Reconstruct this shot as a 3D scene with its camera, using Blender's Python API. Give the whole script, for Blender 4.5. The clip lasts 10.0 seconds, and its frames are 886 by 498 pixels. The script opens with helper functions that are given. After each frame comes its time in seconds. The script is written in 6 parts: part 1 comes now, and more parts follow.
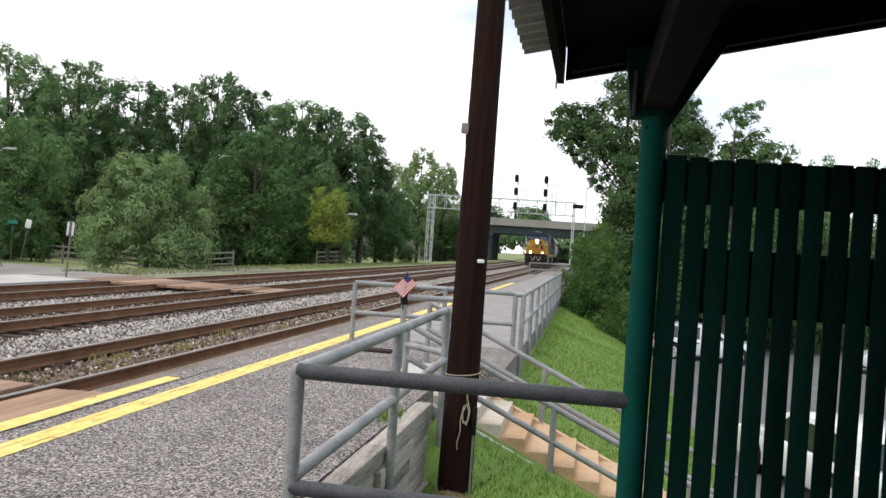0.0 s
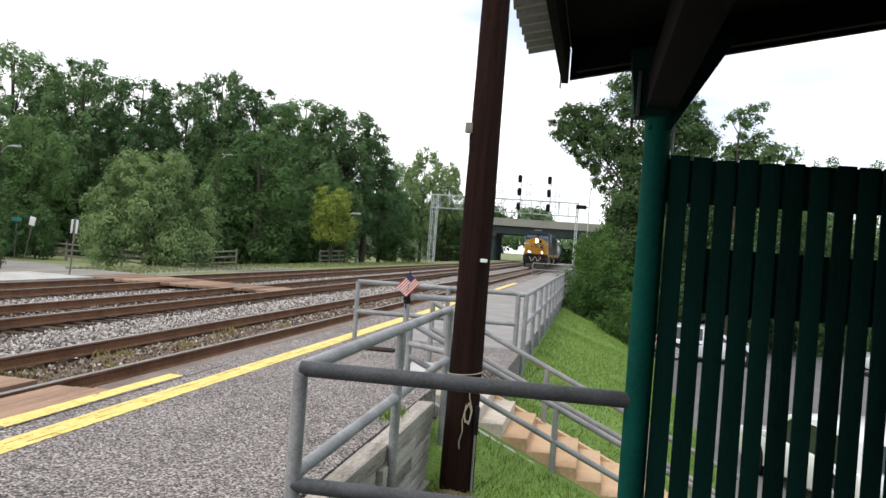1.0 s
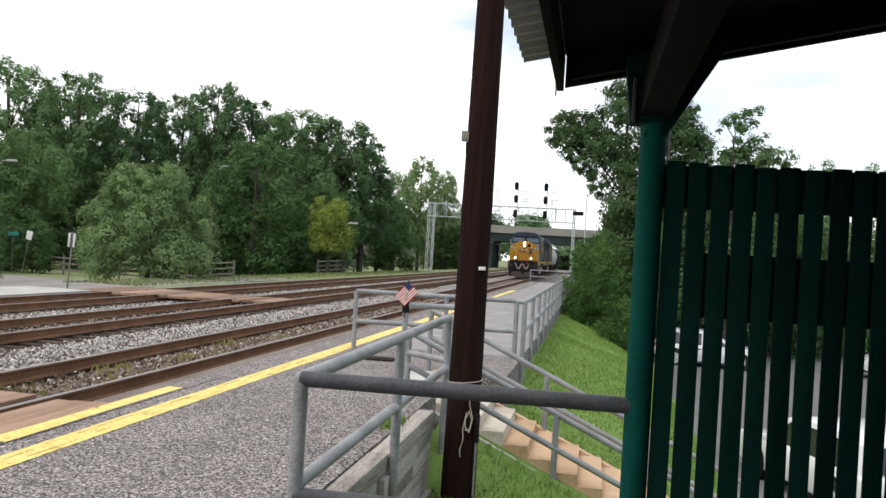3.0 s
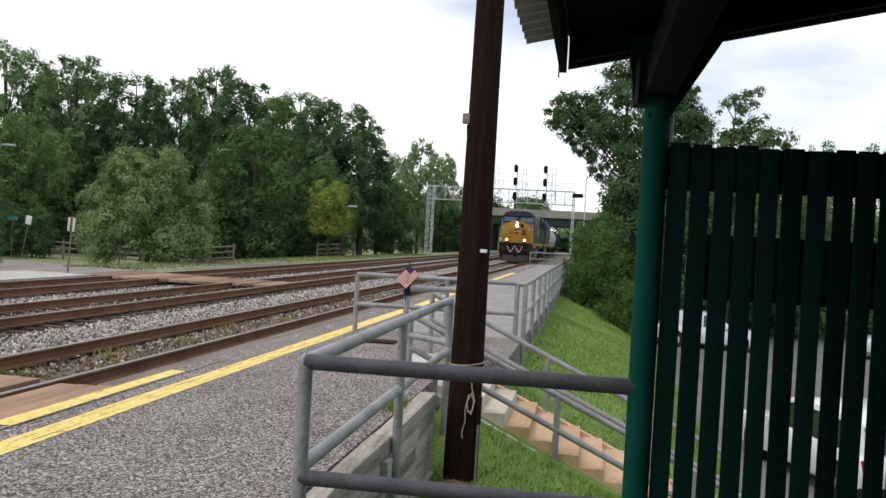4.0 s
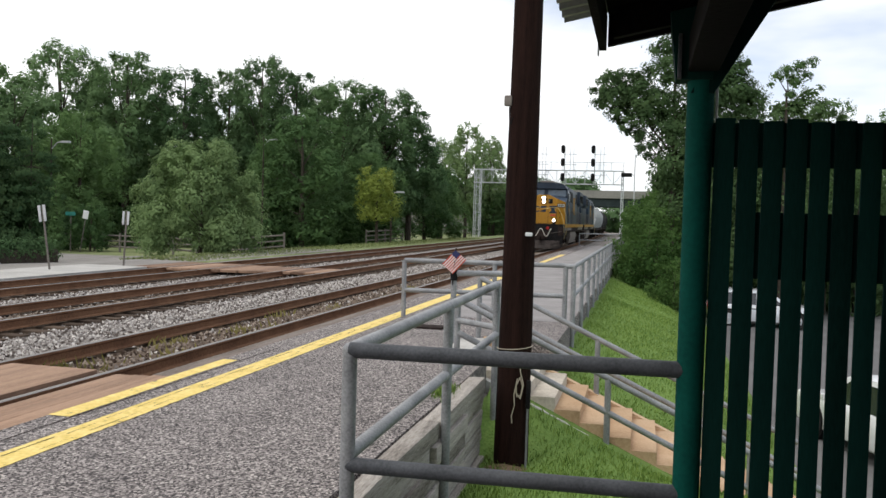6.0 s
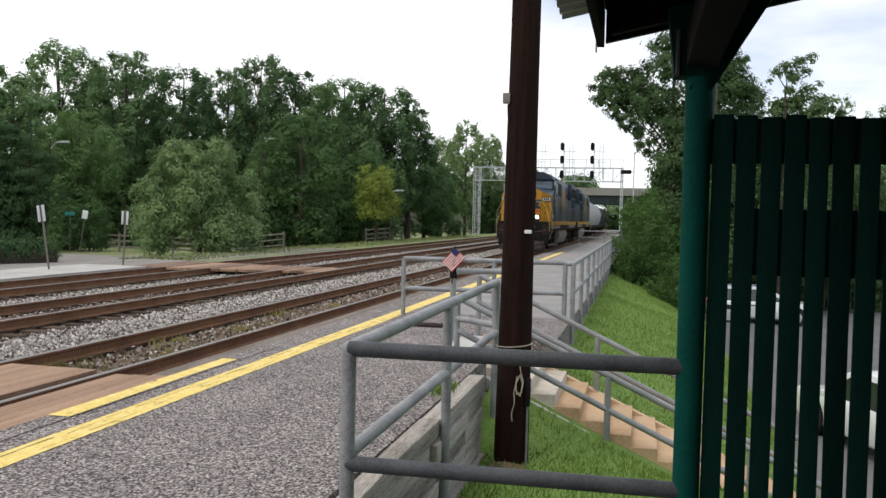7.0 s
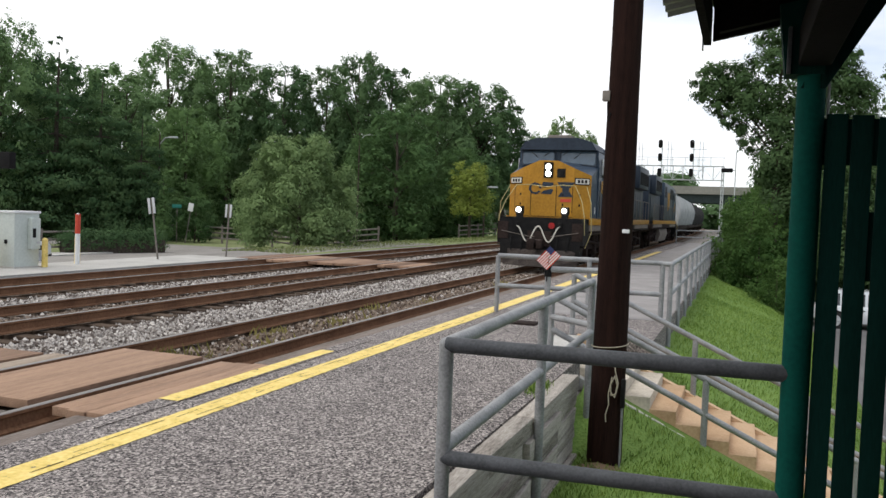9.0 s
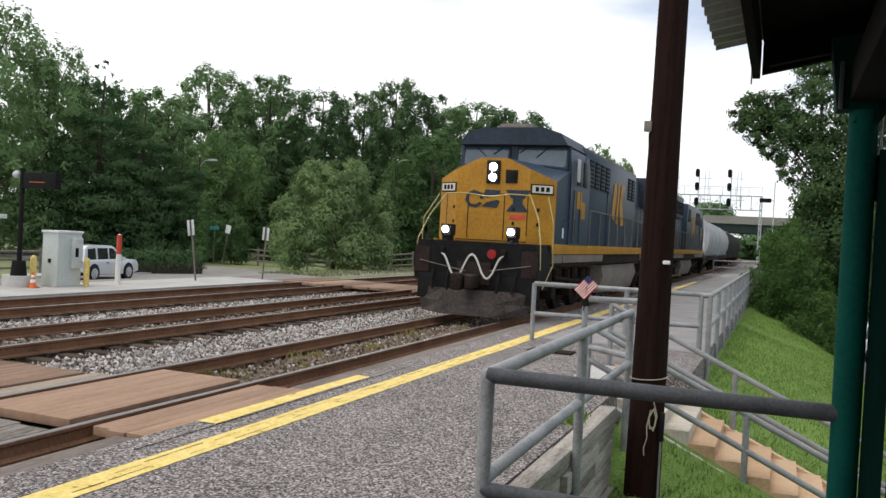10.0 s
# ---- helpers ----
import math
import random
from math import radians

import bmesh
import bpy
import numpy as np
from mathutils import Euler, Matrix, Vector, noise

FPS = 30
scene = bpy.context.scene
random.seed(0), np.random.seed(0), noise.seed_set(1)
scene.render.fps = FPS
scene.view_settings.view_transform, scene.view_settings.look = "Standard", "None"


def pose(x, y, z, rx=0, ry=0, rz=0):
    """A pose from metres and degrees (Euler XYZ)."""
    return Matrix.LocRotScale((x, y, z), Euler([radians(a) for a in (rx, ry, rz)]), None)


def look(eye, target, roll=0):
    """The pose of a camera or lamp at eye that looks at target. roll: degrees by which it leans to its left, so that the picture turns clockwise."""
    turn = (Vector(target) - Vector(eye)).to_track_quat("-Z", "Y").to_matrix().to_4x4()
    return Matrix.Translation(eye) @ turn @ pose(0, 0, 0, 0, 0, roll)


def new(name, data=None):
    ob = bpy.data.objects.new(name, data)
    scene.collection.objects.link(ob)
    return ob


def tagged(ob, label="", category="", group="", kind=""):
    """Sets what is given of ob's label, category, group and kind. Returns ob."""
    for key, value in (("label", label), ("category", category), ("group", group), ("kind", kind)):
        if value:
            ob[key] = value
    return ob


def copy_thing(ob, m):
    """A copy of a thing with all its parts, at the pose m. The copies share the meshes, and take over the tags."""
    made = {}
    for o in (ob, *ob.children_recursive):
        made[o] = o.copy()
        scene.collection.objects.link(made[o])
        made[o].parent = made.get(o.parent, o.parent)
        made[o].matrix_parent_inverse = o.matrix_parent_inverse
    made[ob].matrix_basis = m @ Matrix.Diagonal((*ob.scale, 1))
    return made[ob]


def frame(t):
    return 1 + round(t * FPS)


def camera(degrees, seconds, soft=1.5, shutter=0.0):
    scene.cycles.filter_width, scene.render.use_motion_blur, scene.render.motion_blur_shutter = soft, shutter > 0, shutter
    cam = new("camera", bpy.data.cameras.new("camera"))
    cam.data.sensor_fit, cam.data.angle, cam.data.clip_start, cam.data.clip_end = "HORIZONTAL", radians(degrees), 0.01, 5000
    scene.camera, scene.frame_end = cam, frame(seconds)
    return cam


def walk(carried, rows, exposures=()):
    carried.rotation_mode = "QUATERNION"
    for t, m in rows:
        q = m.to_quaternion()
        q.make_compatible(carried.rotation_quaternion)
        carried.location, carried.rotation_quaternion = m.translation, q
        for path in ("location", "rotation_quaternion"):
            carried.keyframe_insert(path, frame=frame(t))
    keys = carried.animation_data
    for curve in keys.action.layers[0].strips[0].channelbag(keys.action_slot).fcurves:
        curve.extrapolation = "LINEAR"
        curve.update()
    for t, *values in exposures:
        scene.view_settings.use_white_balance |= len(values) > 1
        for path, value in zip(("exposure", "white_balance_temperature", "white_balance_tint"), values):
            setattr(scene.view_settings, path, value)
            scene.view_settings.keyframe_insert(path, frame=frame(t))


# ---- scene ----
cam = camera(55.4, 10.0)
# seconds, eye, turn to the left of the track, tilt up, lean
PATH = (
    (0, -0.020, 0.044, 1.826, 9.98, -0.12, 3.91),
    (0.5, -0.018, 0.031, 1.819, 10.40, -0.31, 4.09),
    (1, -0.020, 0.032, 1.819, 10.18, -0.14, 4.25),
    (1.5, -0.020, 0.018, 1.818, 9.48, -0.52, 4.44),
    (2, -0.022, 0.026, 1.819, 10.00, -0.28, 4.21),
    (2.5, -0.020, 0.018, 1.820, 9.93, 0.32, 3.57),
    (2.7, -0.020, 0.018, 1.820, 10.07, 0.45, 3.40),
    (3.8, -0.042, 0.010, 1.818, 9.93, -0.31, 3.48),
    (4, -0.045, 0.010, 1.818, 9.94, -0.73, 3.18),
    (4.5, -0.028, 0.014, 1.826, 10.57, -1.10, 1.45),
    (5, -0.014, 0.060, 1.829, 12.56, -1.10, 2.01),
    (5.5, -0.010, 0.072, 1.831, 12.80, -1.21, 2.48),
    (5.7, -0.011, 0.059, 1.830, 12.97, -1.56, 2.04),
    (6.8, -0.006, 0.070, 1.828, 13.34, -2.20, 1.37),
    (7, -0.006, 0.070, 1.828, 13.19, -2.09, 1.34),
    (7.5, -0.005, 0.071, 1.834, 14.81, -2.58, 1.66),
    (8, -0.016, 0.047, 1.843, 16.52, -2.02, 2.02),
    (8.5, -0.021, 0.005, 1.834, 18.04, -2.16, 2.33),
    (9, -0.031, 0.020, 1.839, 19.45, -2.52, 2.12),
    (9.5, -0.033, -0.007, 1.848, 20.02, -1.80, 2.49),
    (10, -0.088, -0.001, 1.861, 21.78, -0.90, 3.05),
)


def aim(x, y, z, yaw, tilt, lean):
    a, b = radians(yaw), radians(tilt)
    far = Vector((x, y, z)) + Vector((-math.sin(a) * math.cos(b), math.cos(a) * math.cos(b), math.sin(b)))
    return look((x, y, z), far, lean)


walk(cam, [(r[0], aim(*r[1:])) for r in PATH], exposures=((0.0, 0.22), (2.6, 0.22), (4.0, -0.10), (8.0, -0.10), (10.0, -0.10)))

# ---------------------------------------------------------------- light
world = bpy.data.worlds.new("sky")
scene.world = world
world.use_nodes = True
wn, wl = world.node_tree.nodes, world.node_tree.links
wn.clear()
w_out = wn.new("ShaderNodeOutputWorld")
w_bg = wn.new("ShaderNodeBackground")
w_sky = wn.new("ShaderNodeTexSky")
w_sky.sky_type = "NISHITA"
w_sky.sun_disc = False
w_sky.sun_elevation = radians(64)
w_sky.sun_rotation = radians(215)
w_gain = wn.new("ShaderNodeMix")
w_gain.data_type = "RGBA"
w_gain.blend_type = "MULTIPLY"
w_gain.inputs[0].default_value = 1.0
w_gain.inputs[7].default_value = (0.105, 0.132, 0.158, 1)
w_co = wn.new("ShaderNodeTexCoord")
w_map = wn.new("ShaderNodeMapping")
w_map.inputs["Scale"].default_value = (1.6, 1.6, 5.0)
w_map.inputs["Location"].default_value = (1.3, 0.4, 0.2)
w_noise = wn.new("ShaderNodeTexNoise")
w_noise.inputs["Scale"].default_value = 1.7
w_noise.inputs["Detail"].default_value = 5
w_ramp = wn.new("ShaderNodeValToRGB")
w_ramp.color_ramp.elements[0].position = 0.34
w_ramp.color_ramp.elements[0].color = (0.42, 0.42, 0.42, 1)
w_ramp.color_ramp.elements[1].position = 0.54
w_ramp.color_ramp.elements[1].color = (1, 1, 1, 1)
w_mix = wn.new("ShaderNodeMix")
w_mix.data_type = "RGBA"
w_mix.inputs[7].default_value = (1.32, 1.33, 1.35, 1)
wl.new(w_co.outputs["Generated"], w_map.inputs["Vector"])
wl.new(w_map.outputs["Vector"], w_noise.inputs["Vector"])
# the cloud cover thins towards +x
w_xyz = wn.new("ShaderNodeSeparateXYZ")
w_thin = wn.new("ShaderNodeMath")
w_thin.operation = "MULTIPLY_ADD"
w_thin.inputs[1].default_value = -0.24
wl.new(w_co.outputs["Generated"], w_xyz.inputs["Vector"])
wl.new(w_xyz.outputs["X"], w_thin.inputs[0])
wl.new(w_noise.outputs["Fac"], w_thin.inputs[2])
wl.new(w_thin.outputs["Value"], w_ramp.inputs["Fac"])
wl.new(w_sky.outputs["Color"], w_gain.inputs[6])
wl.new(w_gain.outputs[2], w_mix.inputs[6])
wl.new(w_ramp.outputs["Color"], w_mix.inputs[0])
wl.new(w_mix.outputs[2], w_bg.inputs["Color"])
w_bg.inputs["Strength"].default_value = 0.97
wl.new(w_bg.outputs["Background"], w_out.inputs["Surface"])

sun = new("sun", bpy.data.lights.new("sun", "SUN"))
sun.data.energy = 1.15
sun.data.angle = radians(25)
sun.data.color = (1.0, 0.97, 0.92)
sun.matrix_world = look((0, 0, 50), (14, 20, 0))
scene.view_settings.exposure = 0.0


# ---------------------------------------------------------------- materials
def mat(name, a, b, rough=0.8, metal=0.0, scale=8.0, fine=60.0, bump=0.3, spread=0.5, per_object=0.0, stretch=(1, 1, 1), depth=0.01,
        transmit=0.0, island=0.0, coat=0.0, spec=0.3, ramp=(0.32, 0.68), cells=False):
    """A surface whose colour wanders between a and b at a coarse and a fine size, with relief."""
    m = bpy.data.materials.new(name)
    m.use_nodes = True
    n, l = m.node_tree.nodes, m.node_tree.links
    bs = n["Principled BSDF"]
    co = n.new("ShaderNodeTexCoord")
    mp = n.new("ShaderNodeMapping")
    mp.inputs["Scale"].default_value = stretch
    l.new(co.outputs["Object"], mp.inputs["Vector"])
    big, small = n.new("ShaderNodeTexNoise"), n.new("ShaderNodeTexVoronoi" if cells else "ShaderNodeTexNoise")
    big.inputs["Scale"].default_value, small.inputs["Scale"].default_value = scale, fine
    big.inputs["Detail"].default_value = 4
    small.inputs["Detail"].default_value = 0 if cells else 3
    grain = small.outputs["Color" if cells else "Fac"]
    l.new(mp.outputs["Vector"], big.inputs["Vector"])
    l.new(mp.outputs["Vector"], small.inputs["Vector"])
    mean = n.new("ShaderNodeMix")
    mean.inputs[0].default_value = spread
    l.new(big.outputs["Fac"], mean.inputs[2])
    l.new(grain, mean.inputs[3])
    fac = mean.outputs[0]
    for kind, amount in (("object", per_object), ("island", island)):
        if amount:
            src = n.new("ShaderNodeObjectInfo") if kind == "object" else n.new("ShaderNodeNewGeometry")
            out = src.outputs["Random"] if kind == "object" else src.outputs["Random Per Island"]
            mm = n.new("ShaderNodeMix")
            mm.inputs[0].default_value = amount
            l.new(fac, mm.inputs[2])
            l.new(out, mm.inputs[3])
            fac = mm.outputs[0]
    rp = n.new("ShaderNodeValToRGB")
    rp.color_ramp.elements[0].position, rp.color_ramp.elements[1].position = ramp
    rp.color_ramp.elements[0].color, rp.color_ramp.elements[1].color = (*a, 1), (*b, 1)
    l.new(fac, rp.inputs["Fac"])
    l.new(rp.outputs["Color"], bs.inputs["Base Color"])
    bs.inputs["Roughness"].default_value, bs.inputs["Metallic"].default_value = rough, metal
    bs.inputs["Coat Weight"].default_value = coat
    bs.inputs["Specular IOR Level"].default_value = spec
    bs.inputs["Transmission Weight"].default_value = transmit
    if bump:
        bp = n.new("ShaderNodeBump")
        bp.inputs["Strength"].default_value, bp.inputs["Distance"].default_value = bump, depth
        l.new(grain, bp.inputs["Height"])
        l.new(bp.outputs["Normal"], bs.inputs["Normal"])
    return m


def glow(name, colour, strength):
    m = bpy.data.materials.new(name)
    m.use_nodes = True
    bs = m.node_tree.nodes["Principled BSDF"]
    bs.inputs["Emission Color"].default_value, bs.inputs["Emission Strength"].default_value = (*colour, 1), strength
    return m


def leaf_mat(name, a, b, vary=0.36):
    m = mat(name, a, b, rough=0.75, spec=0.12, scale=0.35, fine=1.4, bump=0.0, island=0.09, per_object=vary, ramp=(0.3, 0.7))
    n, l = m.node_tree.nodes, m.node_tree.links
    bs, out = n["Principled BSDF"], n["Material Output"]
    tr, ad = n.new("ShaderNodeBsdfTranslucent"), n.new("ShaderNodeMixShader")
    ad.inputs[0].default_value = 0.38
    l.new(bs.inputs["Base Color"].links[0].from_socket, tr.inputs["Color"])
    l.new(bs.outputs[0], ad.inputs[1])
    l.new(tr.outputs[0], ad.inputs[2])
    l.new(ad.outputs[0], out.inputs["Surface"])
    return m


ASPHALT = mat("platform_asphalt", (0.05, 0.046, 0.046), (0.53, 0.475, 0.45), 0.95, scale=1.1, fine=66, bump=0.5, spread=0.84, depth=0.006, spec=0.1, ramp=(0.24, 1.0), cells=True)
LOT = mat("lot_asphalt", (0.10, 0.098, 0.098), (0.19, 0.185, 0.18), 0.9, scale=0.5, fine=30, bump=0.3)
ROAD = mat("sunned_road_asphalt", (0.19, 0.175, 0.16), (0.33, 0.31, 0.285), 0.95, scale=0.5, fine=30, bump=0.3, spec=0.1)
FARPAVE = mat("pale_platform_concrete", (0.34, 0.325, 0.30), (0.52, 0.50, 0.465), 0.9, scale=1.2, fine=25, bump=0.3)
CONCRETE = mat("old_concrete", (0.40, 0.38, 0.35), (0.60, 0.58, 0.54), 0.9, scale=2.0, fine=25, bump=0.3)
STEP = mat("stained_concrete_step", (0.42, 0.25, 0.13), (0.64, 0.45, 0.285), 0.85, scale=2.4, fine=30, bump=0.3, per_object=0.25)
YELLOW = mat("worn_yellow_paint", (0.73, 0.50, 0.11), (0.94, 0.72, 0.28), 0.7, scale=5, fine=26, bump=0.3)
GALV = mat("galvanised_pipe", (0.178, 0.182, 0.188), (0.395, 0.398, 0.402), 0.6, 0.25, scale=4, fine=60, bump=0.15, depth=0.002)
RUST = mat("rusty_rail", (0.110, 0.054, 0.030), (0.250, 0.132, 0.074), 0.85, scale=2, fine=30, bump=0.3, depth=0.004, spec=0.15)
RAILTOP = mat("worn_rail_head", (0.16, 0.14, 0.13), (0.34, 0.31, 0.29), 0.4, 0.7, scale=1, fine=20, bump=0.1, stretch=(6, 0.4, 1))
TIE = mat("weathered_tie", (0.045, 0.032, 0.025), (0.13, 0.095, 0.07), 0.95, scale=3, fine=40, bump=0.6, per_object=0.3, stretch=(0.5, 4, 4), spec=0.1)
PLANK = mat("crossing_plank", (0.12, 0.070, 0.047), (0.42, 0.268, 0.178), 0.85, scale=1.1, fine=14, bump=0.4, per_object=0.25, stretch=(8, 0.6, 6))
PALEPLANK = mat("pale_edge_plank", (0.20, 0.155, 0.115), (0.46, 0.37, 0.29), 0.9, scale=2, fine=16, bump=0.5, stretch=(8, 0.6, 6))
STONE = mat("ballast_stone", (0.10, 0.078, 0.066), (0.68, 0.63, 0.58), 0.9, scale=3, fine=40, bump=0.3, island=0.8, ramp=(0.22, 0.8))
DIRTYSTONE = mat("soiled_ballast_stone", (0.075, 0.05, 0.036), (0.36, 0.29, 0.23), 0.95, scale=1.2, fine=40, bump=0.3, island=0.6)
SOILBED = mat("soiled_track_bed", (0.05, 0.034, 0.024), (0.19, 0.135, 0.095), 0.95, scale=1.6, fine=16, bump=0.8, spread=0.6, depth=0.04)
BED = mat("ballast_bed", (0.07, 0.055, 0.045), (0.36, 0.33, 0.30), 0.95, scale=2.2, fine=16, bump=0.8, spread=0.75, depth=0.04)
GRASS = mat("mown_grass", (0.092, 0.168, 0.032), (0.212, 0.318, 0.074), 0.9, scale=0.9, fine=30, bump=0.7, spread=0.5, depth=0.03)
BLADE = mat("grass_blade", (0.102, 0.178, 0.032), (0.262, 0.365, 0.090), 0.8, scale=0.9, fine=20, bump=0, island=0.5, spec=0.1)
FARGRASS = mat("verge_grass", (0.10, 0.135, 0.045), (0.25, 0.27, 0.12), 0.9, scale=0.4, fine=5, bump=0.5, depth=0.05)
TIMBER = mat("grey_timber", (0.115, 0.095, 0.078), (0.60, 0.545, 0.485), 0.95, scale=3, fine=22, bump=1.0, per_object=0.25, stretch=(4, 0.5, 7), depth=0.012)
POLE = mat("creosoted_pole", (0.0075, 0.0042, 0.0037), (0.0330, 0.0155, 0.0118), 0.9, scale=3, fine=30, bump=0.7, stretch=(6, 6, 0.35), depth=0.01, spec=0.08)
GREEN = mat("green_paint", (0.002, 0.042, 0.034), (0.004, 0.082, 0.062), 0.75, scale=3, fine=40, bump=0.3, per_object=0.2, depth=0.003, spec=0.08)
# green paint darkened towards black, so the shelter's shade is in the colour
SHADEGREEN = mat("shaded_green_paint", (0.0014, 0.0140, 0.0115), (0.0042, 0.0325, 0.0260), 0.8, scale=3, fine=30, bump=0.4, per_object=0.3, stretch=(4, 4, 0.5), depth=0.004, spec=0.08)
# near-black base colour shared by all roof timbers
ROOFWOOD = mat("near_black_wood", (0.004, 0.0035, 0.0035), (0.011, 0.009, 0.009), 0.9, scale=3, fine=30, bump=0.4, spec=0.08)
SHEET = mat("corrugated_sheet", (0.22, 0.22, 0.23), (0.36, 0.36, 0.37), 0.5, 0.5, scale=3, fine=30, bump=0.15)
STEEL = mat("grey_paint_steel", (0.42, 0.43, 0.44), (0.62, 0.63, 0.64), 0.6, 0.2, scale=2, fine=20, bump=0.15)
BLACK = mat("matt_black", (0.008, 0.008, 0.009), (0.022, 0.021, 0.02), 0.7, scale=4, fine=30, bump=0.2, spec=0.08)
GRIME = mat("grimy_underframe", (0.014, 0.010, 0.009), (0.046, 0.033, 0.029), 0.9, scale=1.5, fine=14, bump=0.5, spec=0.08)
TY = mat("train_yellow", (0.32, 0.148, 0.011), (0.52, 0.255, 0.022), 0.45, scale=1.2, fine=12, bump=0.05)
TB = mat("train_blue", (0.021, 0.037, 0.062), (0.044, 0.066, 0.099), 0.42, scale=0.8, fine=9, bump=0.08)
TD = mat("train_dark_blue", (0.012, 0.020, 0.034), (0.028, 0.041, 0.062), 0.5, scale=0.8, fine=9, bump=0.08)
PLOUGH = mat("dusty_plough_steel", (0.030, 0.024, 0.022), (0.095, 0.080, 0.072), 0.9, scale=2.5, fine=16, bump=0.3, spec=0.1)
TANK = mat("dusty_tank", (0.14, 0.118, 0.10), (0.26, 0.228, 0.20), 0.85, scale=1.0, fine=12, bump=0.15)
HOPPER = mat("pale_hopper_paint", (0.34, 0.35, 0.36), (0.54, 0.55, 0.56), 0.6, scale=0.6, fine=8, bump=0.1, stretch=(1, 1, 0.3))
DARKCAR = mat("dark_freight_paint", (0.03, 0.03, 0.035), (0.09, 0.085, 0.085), 0.7, scale=0.6, fine=8, bump=0.1)
GLASS = mat("dark_cab_glass", (0.035, 0.06, 0.085), (0.09, 0.13, 0.17), 0.05, scale=1, fine=3, bump=0.0, spec=0.8)
SIDEGLASS = mat("dusty_side_glass", (0.006, 0.009, 0.012), (0.02, 0.025, 0.03), 0.4, scale=1, fine=6, bump=0.0, spec=0.1)
VERGE = mat("dull_verge_blade", (0.11, 0.15, 0.045), (0.28, 0.31, 0.14), 0.9, scale=0.6, fine=20, bump=0, island=0.5, spec=0.1)
CREAM = mat("pale_hose", (0.55, 0.52, 0.45), (0.72, 0.69, 0.62), 0.7, scale=3, fine=20, bump=0.1)
CABINET = mat("pale_cabinet_paint", (0.50, 0.54, 0.50), (0.64, 0.68, 0.63), 0.6, scale=1.5, fine=15, bump=0.05)
WHITE = mat("white_paint", (0.70, 0.70, 0.69), (0.84, 0.84, 0.83), 0.5, scale=2, fine=20, bump=0.05)
RED = mat("red_paint", (0.50, 0.05, 0.03), (0.66, 0.09, 0.05), 0.5, scale=2, fine=20, bump=0.05)
NAVY = mat("navy_cloth", (0.02, 0.025, 0.09), (0.05, 0.06, 0.15), 0.8, scale=6, fine=60, bump=0.1)
ORANGE = mat("cone_orange", (0.60, 0.13, 0.03), (0.75, 0.2, 0.06), 0.6, scale=4, fine=30, bump=0.05)
CARPAINT = mat("silver_car_paint", (0.64, 0.66, 0.68), (0.74, 0.76, 0.78), 0.25, 0.1, scale=1, fine=10, bump=0.0, coat=0.6)
CARWHITE = mat("white_car_paint", (0.72, 0.72, 0.72), (0.82, 0.82, 0.82), 0.25, 0.0, scale=1, fine=10, bump=0.0, coat=0.6)
CARGLASS = mat("dark_car_glass", (0.015, 0.018, 0.02), (0.03, 0.034, 0.038), 0.06, scale=1, fine=4, bump=0.0, spec=0.8)
RUBBER = mat("tyre_rubber", (0.015, 0.015, 0.015), (0.035, 0.034, 0.033), 0.85, scale=6, fine=40, bump=0.2)
OVERPASS = mat("overpass_concrete", (0.20, 0.195, 0.175), (0.30, 0.285, 0.25), 0.9, scale=0.3, fine=3, bump=0.2)
GIRDER = mat("blue_green_girder_shaded_pier", (0.02, 0.032, 0.033), (0.045, 0.06, 0.06), 0.7, scale=0.5, fine=4, bump=0.1)
FENCEWOOD = mat("split_rail_wood", (0.11, 0.095, 0.08), (0.24, 0.215, 0.19), 0.95, scale=2, fine=15, bump=0.5)
BARK = mat("tree_bark", (0.035, 0.026, 0.02), (0.11, 0.09, 0.07), 0.95, scale=2, fine=14, bump=0.8, stretch=(3, 3, 0.5), depth=0.03)
LEAF_A = leaf_mat("leaf_mid_green", (0.07424, 0.1382, 0.0576), (0.224, 0.3392, 0.1472))
LEAF_B = leaf_mat("leaf_dark_green", (0.0525, 0.11, 0.04), (0.1625, 0.2625, 0.095))
LEAF_C = leaf_mat("leaf_pale_green", (0.1074, 0.1769, 0.06344), (0.3172, 0.427, 0.1891), 0.08)
LEAF_D = leaf_mat("leaf_yellow_green", (0.1375, 0.2, 0.035), (0.35, 0.4, 0.09375), 0.08)
LEAF_E = leaf_mat("needle_green", (0.0504, 0.102, 0.0432), (0.18, 0.258, 0.102))
LEAF_G = leaf_mat("leaf_fresh_green", (0.040, 0.092, 0.022), (0.132, 0.222, 0.062))
LEAF_F = leaf_mat("leaf_deep_green", (0.042, 0.085, 0.034), (0.150, 0.235, 0.092))
WEED = leaf_mat("weed_leaf", (0.13, 0.13, 0.035), (0.32, 0.28, 0.10))
HEAD = glow("headlight_glow", (1.0, 0.97, 0.88), 120)
REDGLASS = mat("red_lens", (0.25, 0.01, 0.01), (0.35, 0.02, 0.02), 0.2, scale=5, fine=20, bump=0)
SIGNGREEN = mat("street_sign_green", (0.02, 0.16, 0.13), (0.03, 0.2, 0.16), 0.5, scale=5, fine=20, bump=0)
GRAB = mat("dull_yellow_rail", (0.34, 0.27, 0.10), (0.48, 0.40, 0.20), 0.6, scale=3, fine=20, bump=0.1)
EDGE = mat("brown_edge_timber", (0.10, 0.075, 0.062), (0.27, 0.225, 0.195), 0.95, scale=2, fine=18, bump=0.8, stretch=(4, 0.5, 5), depth=0.01)
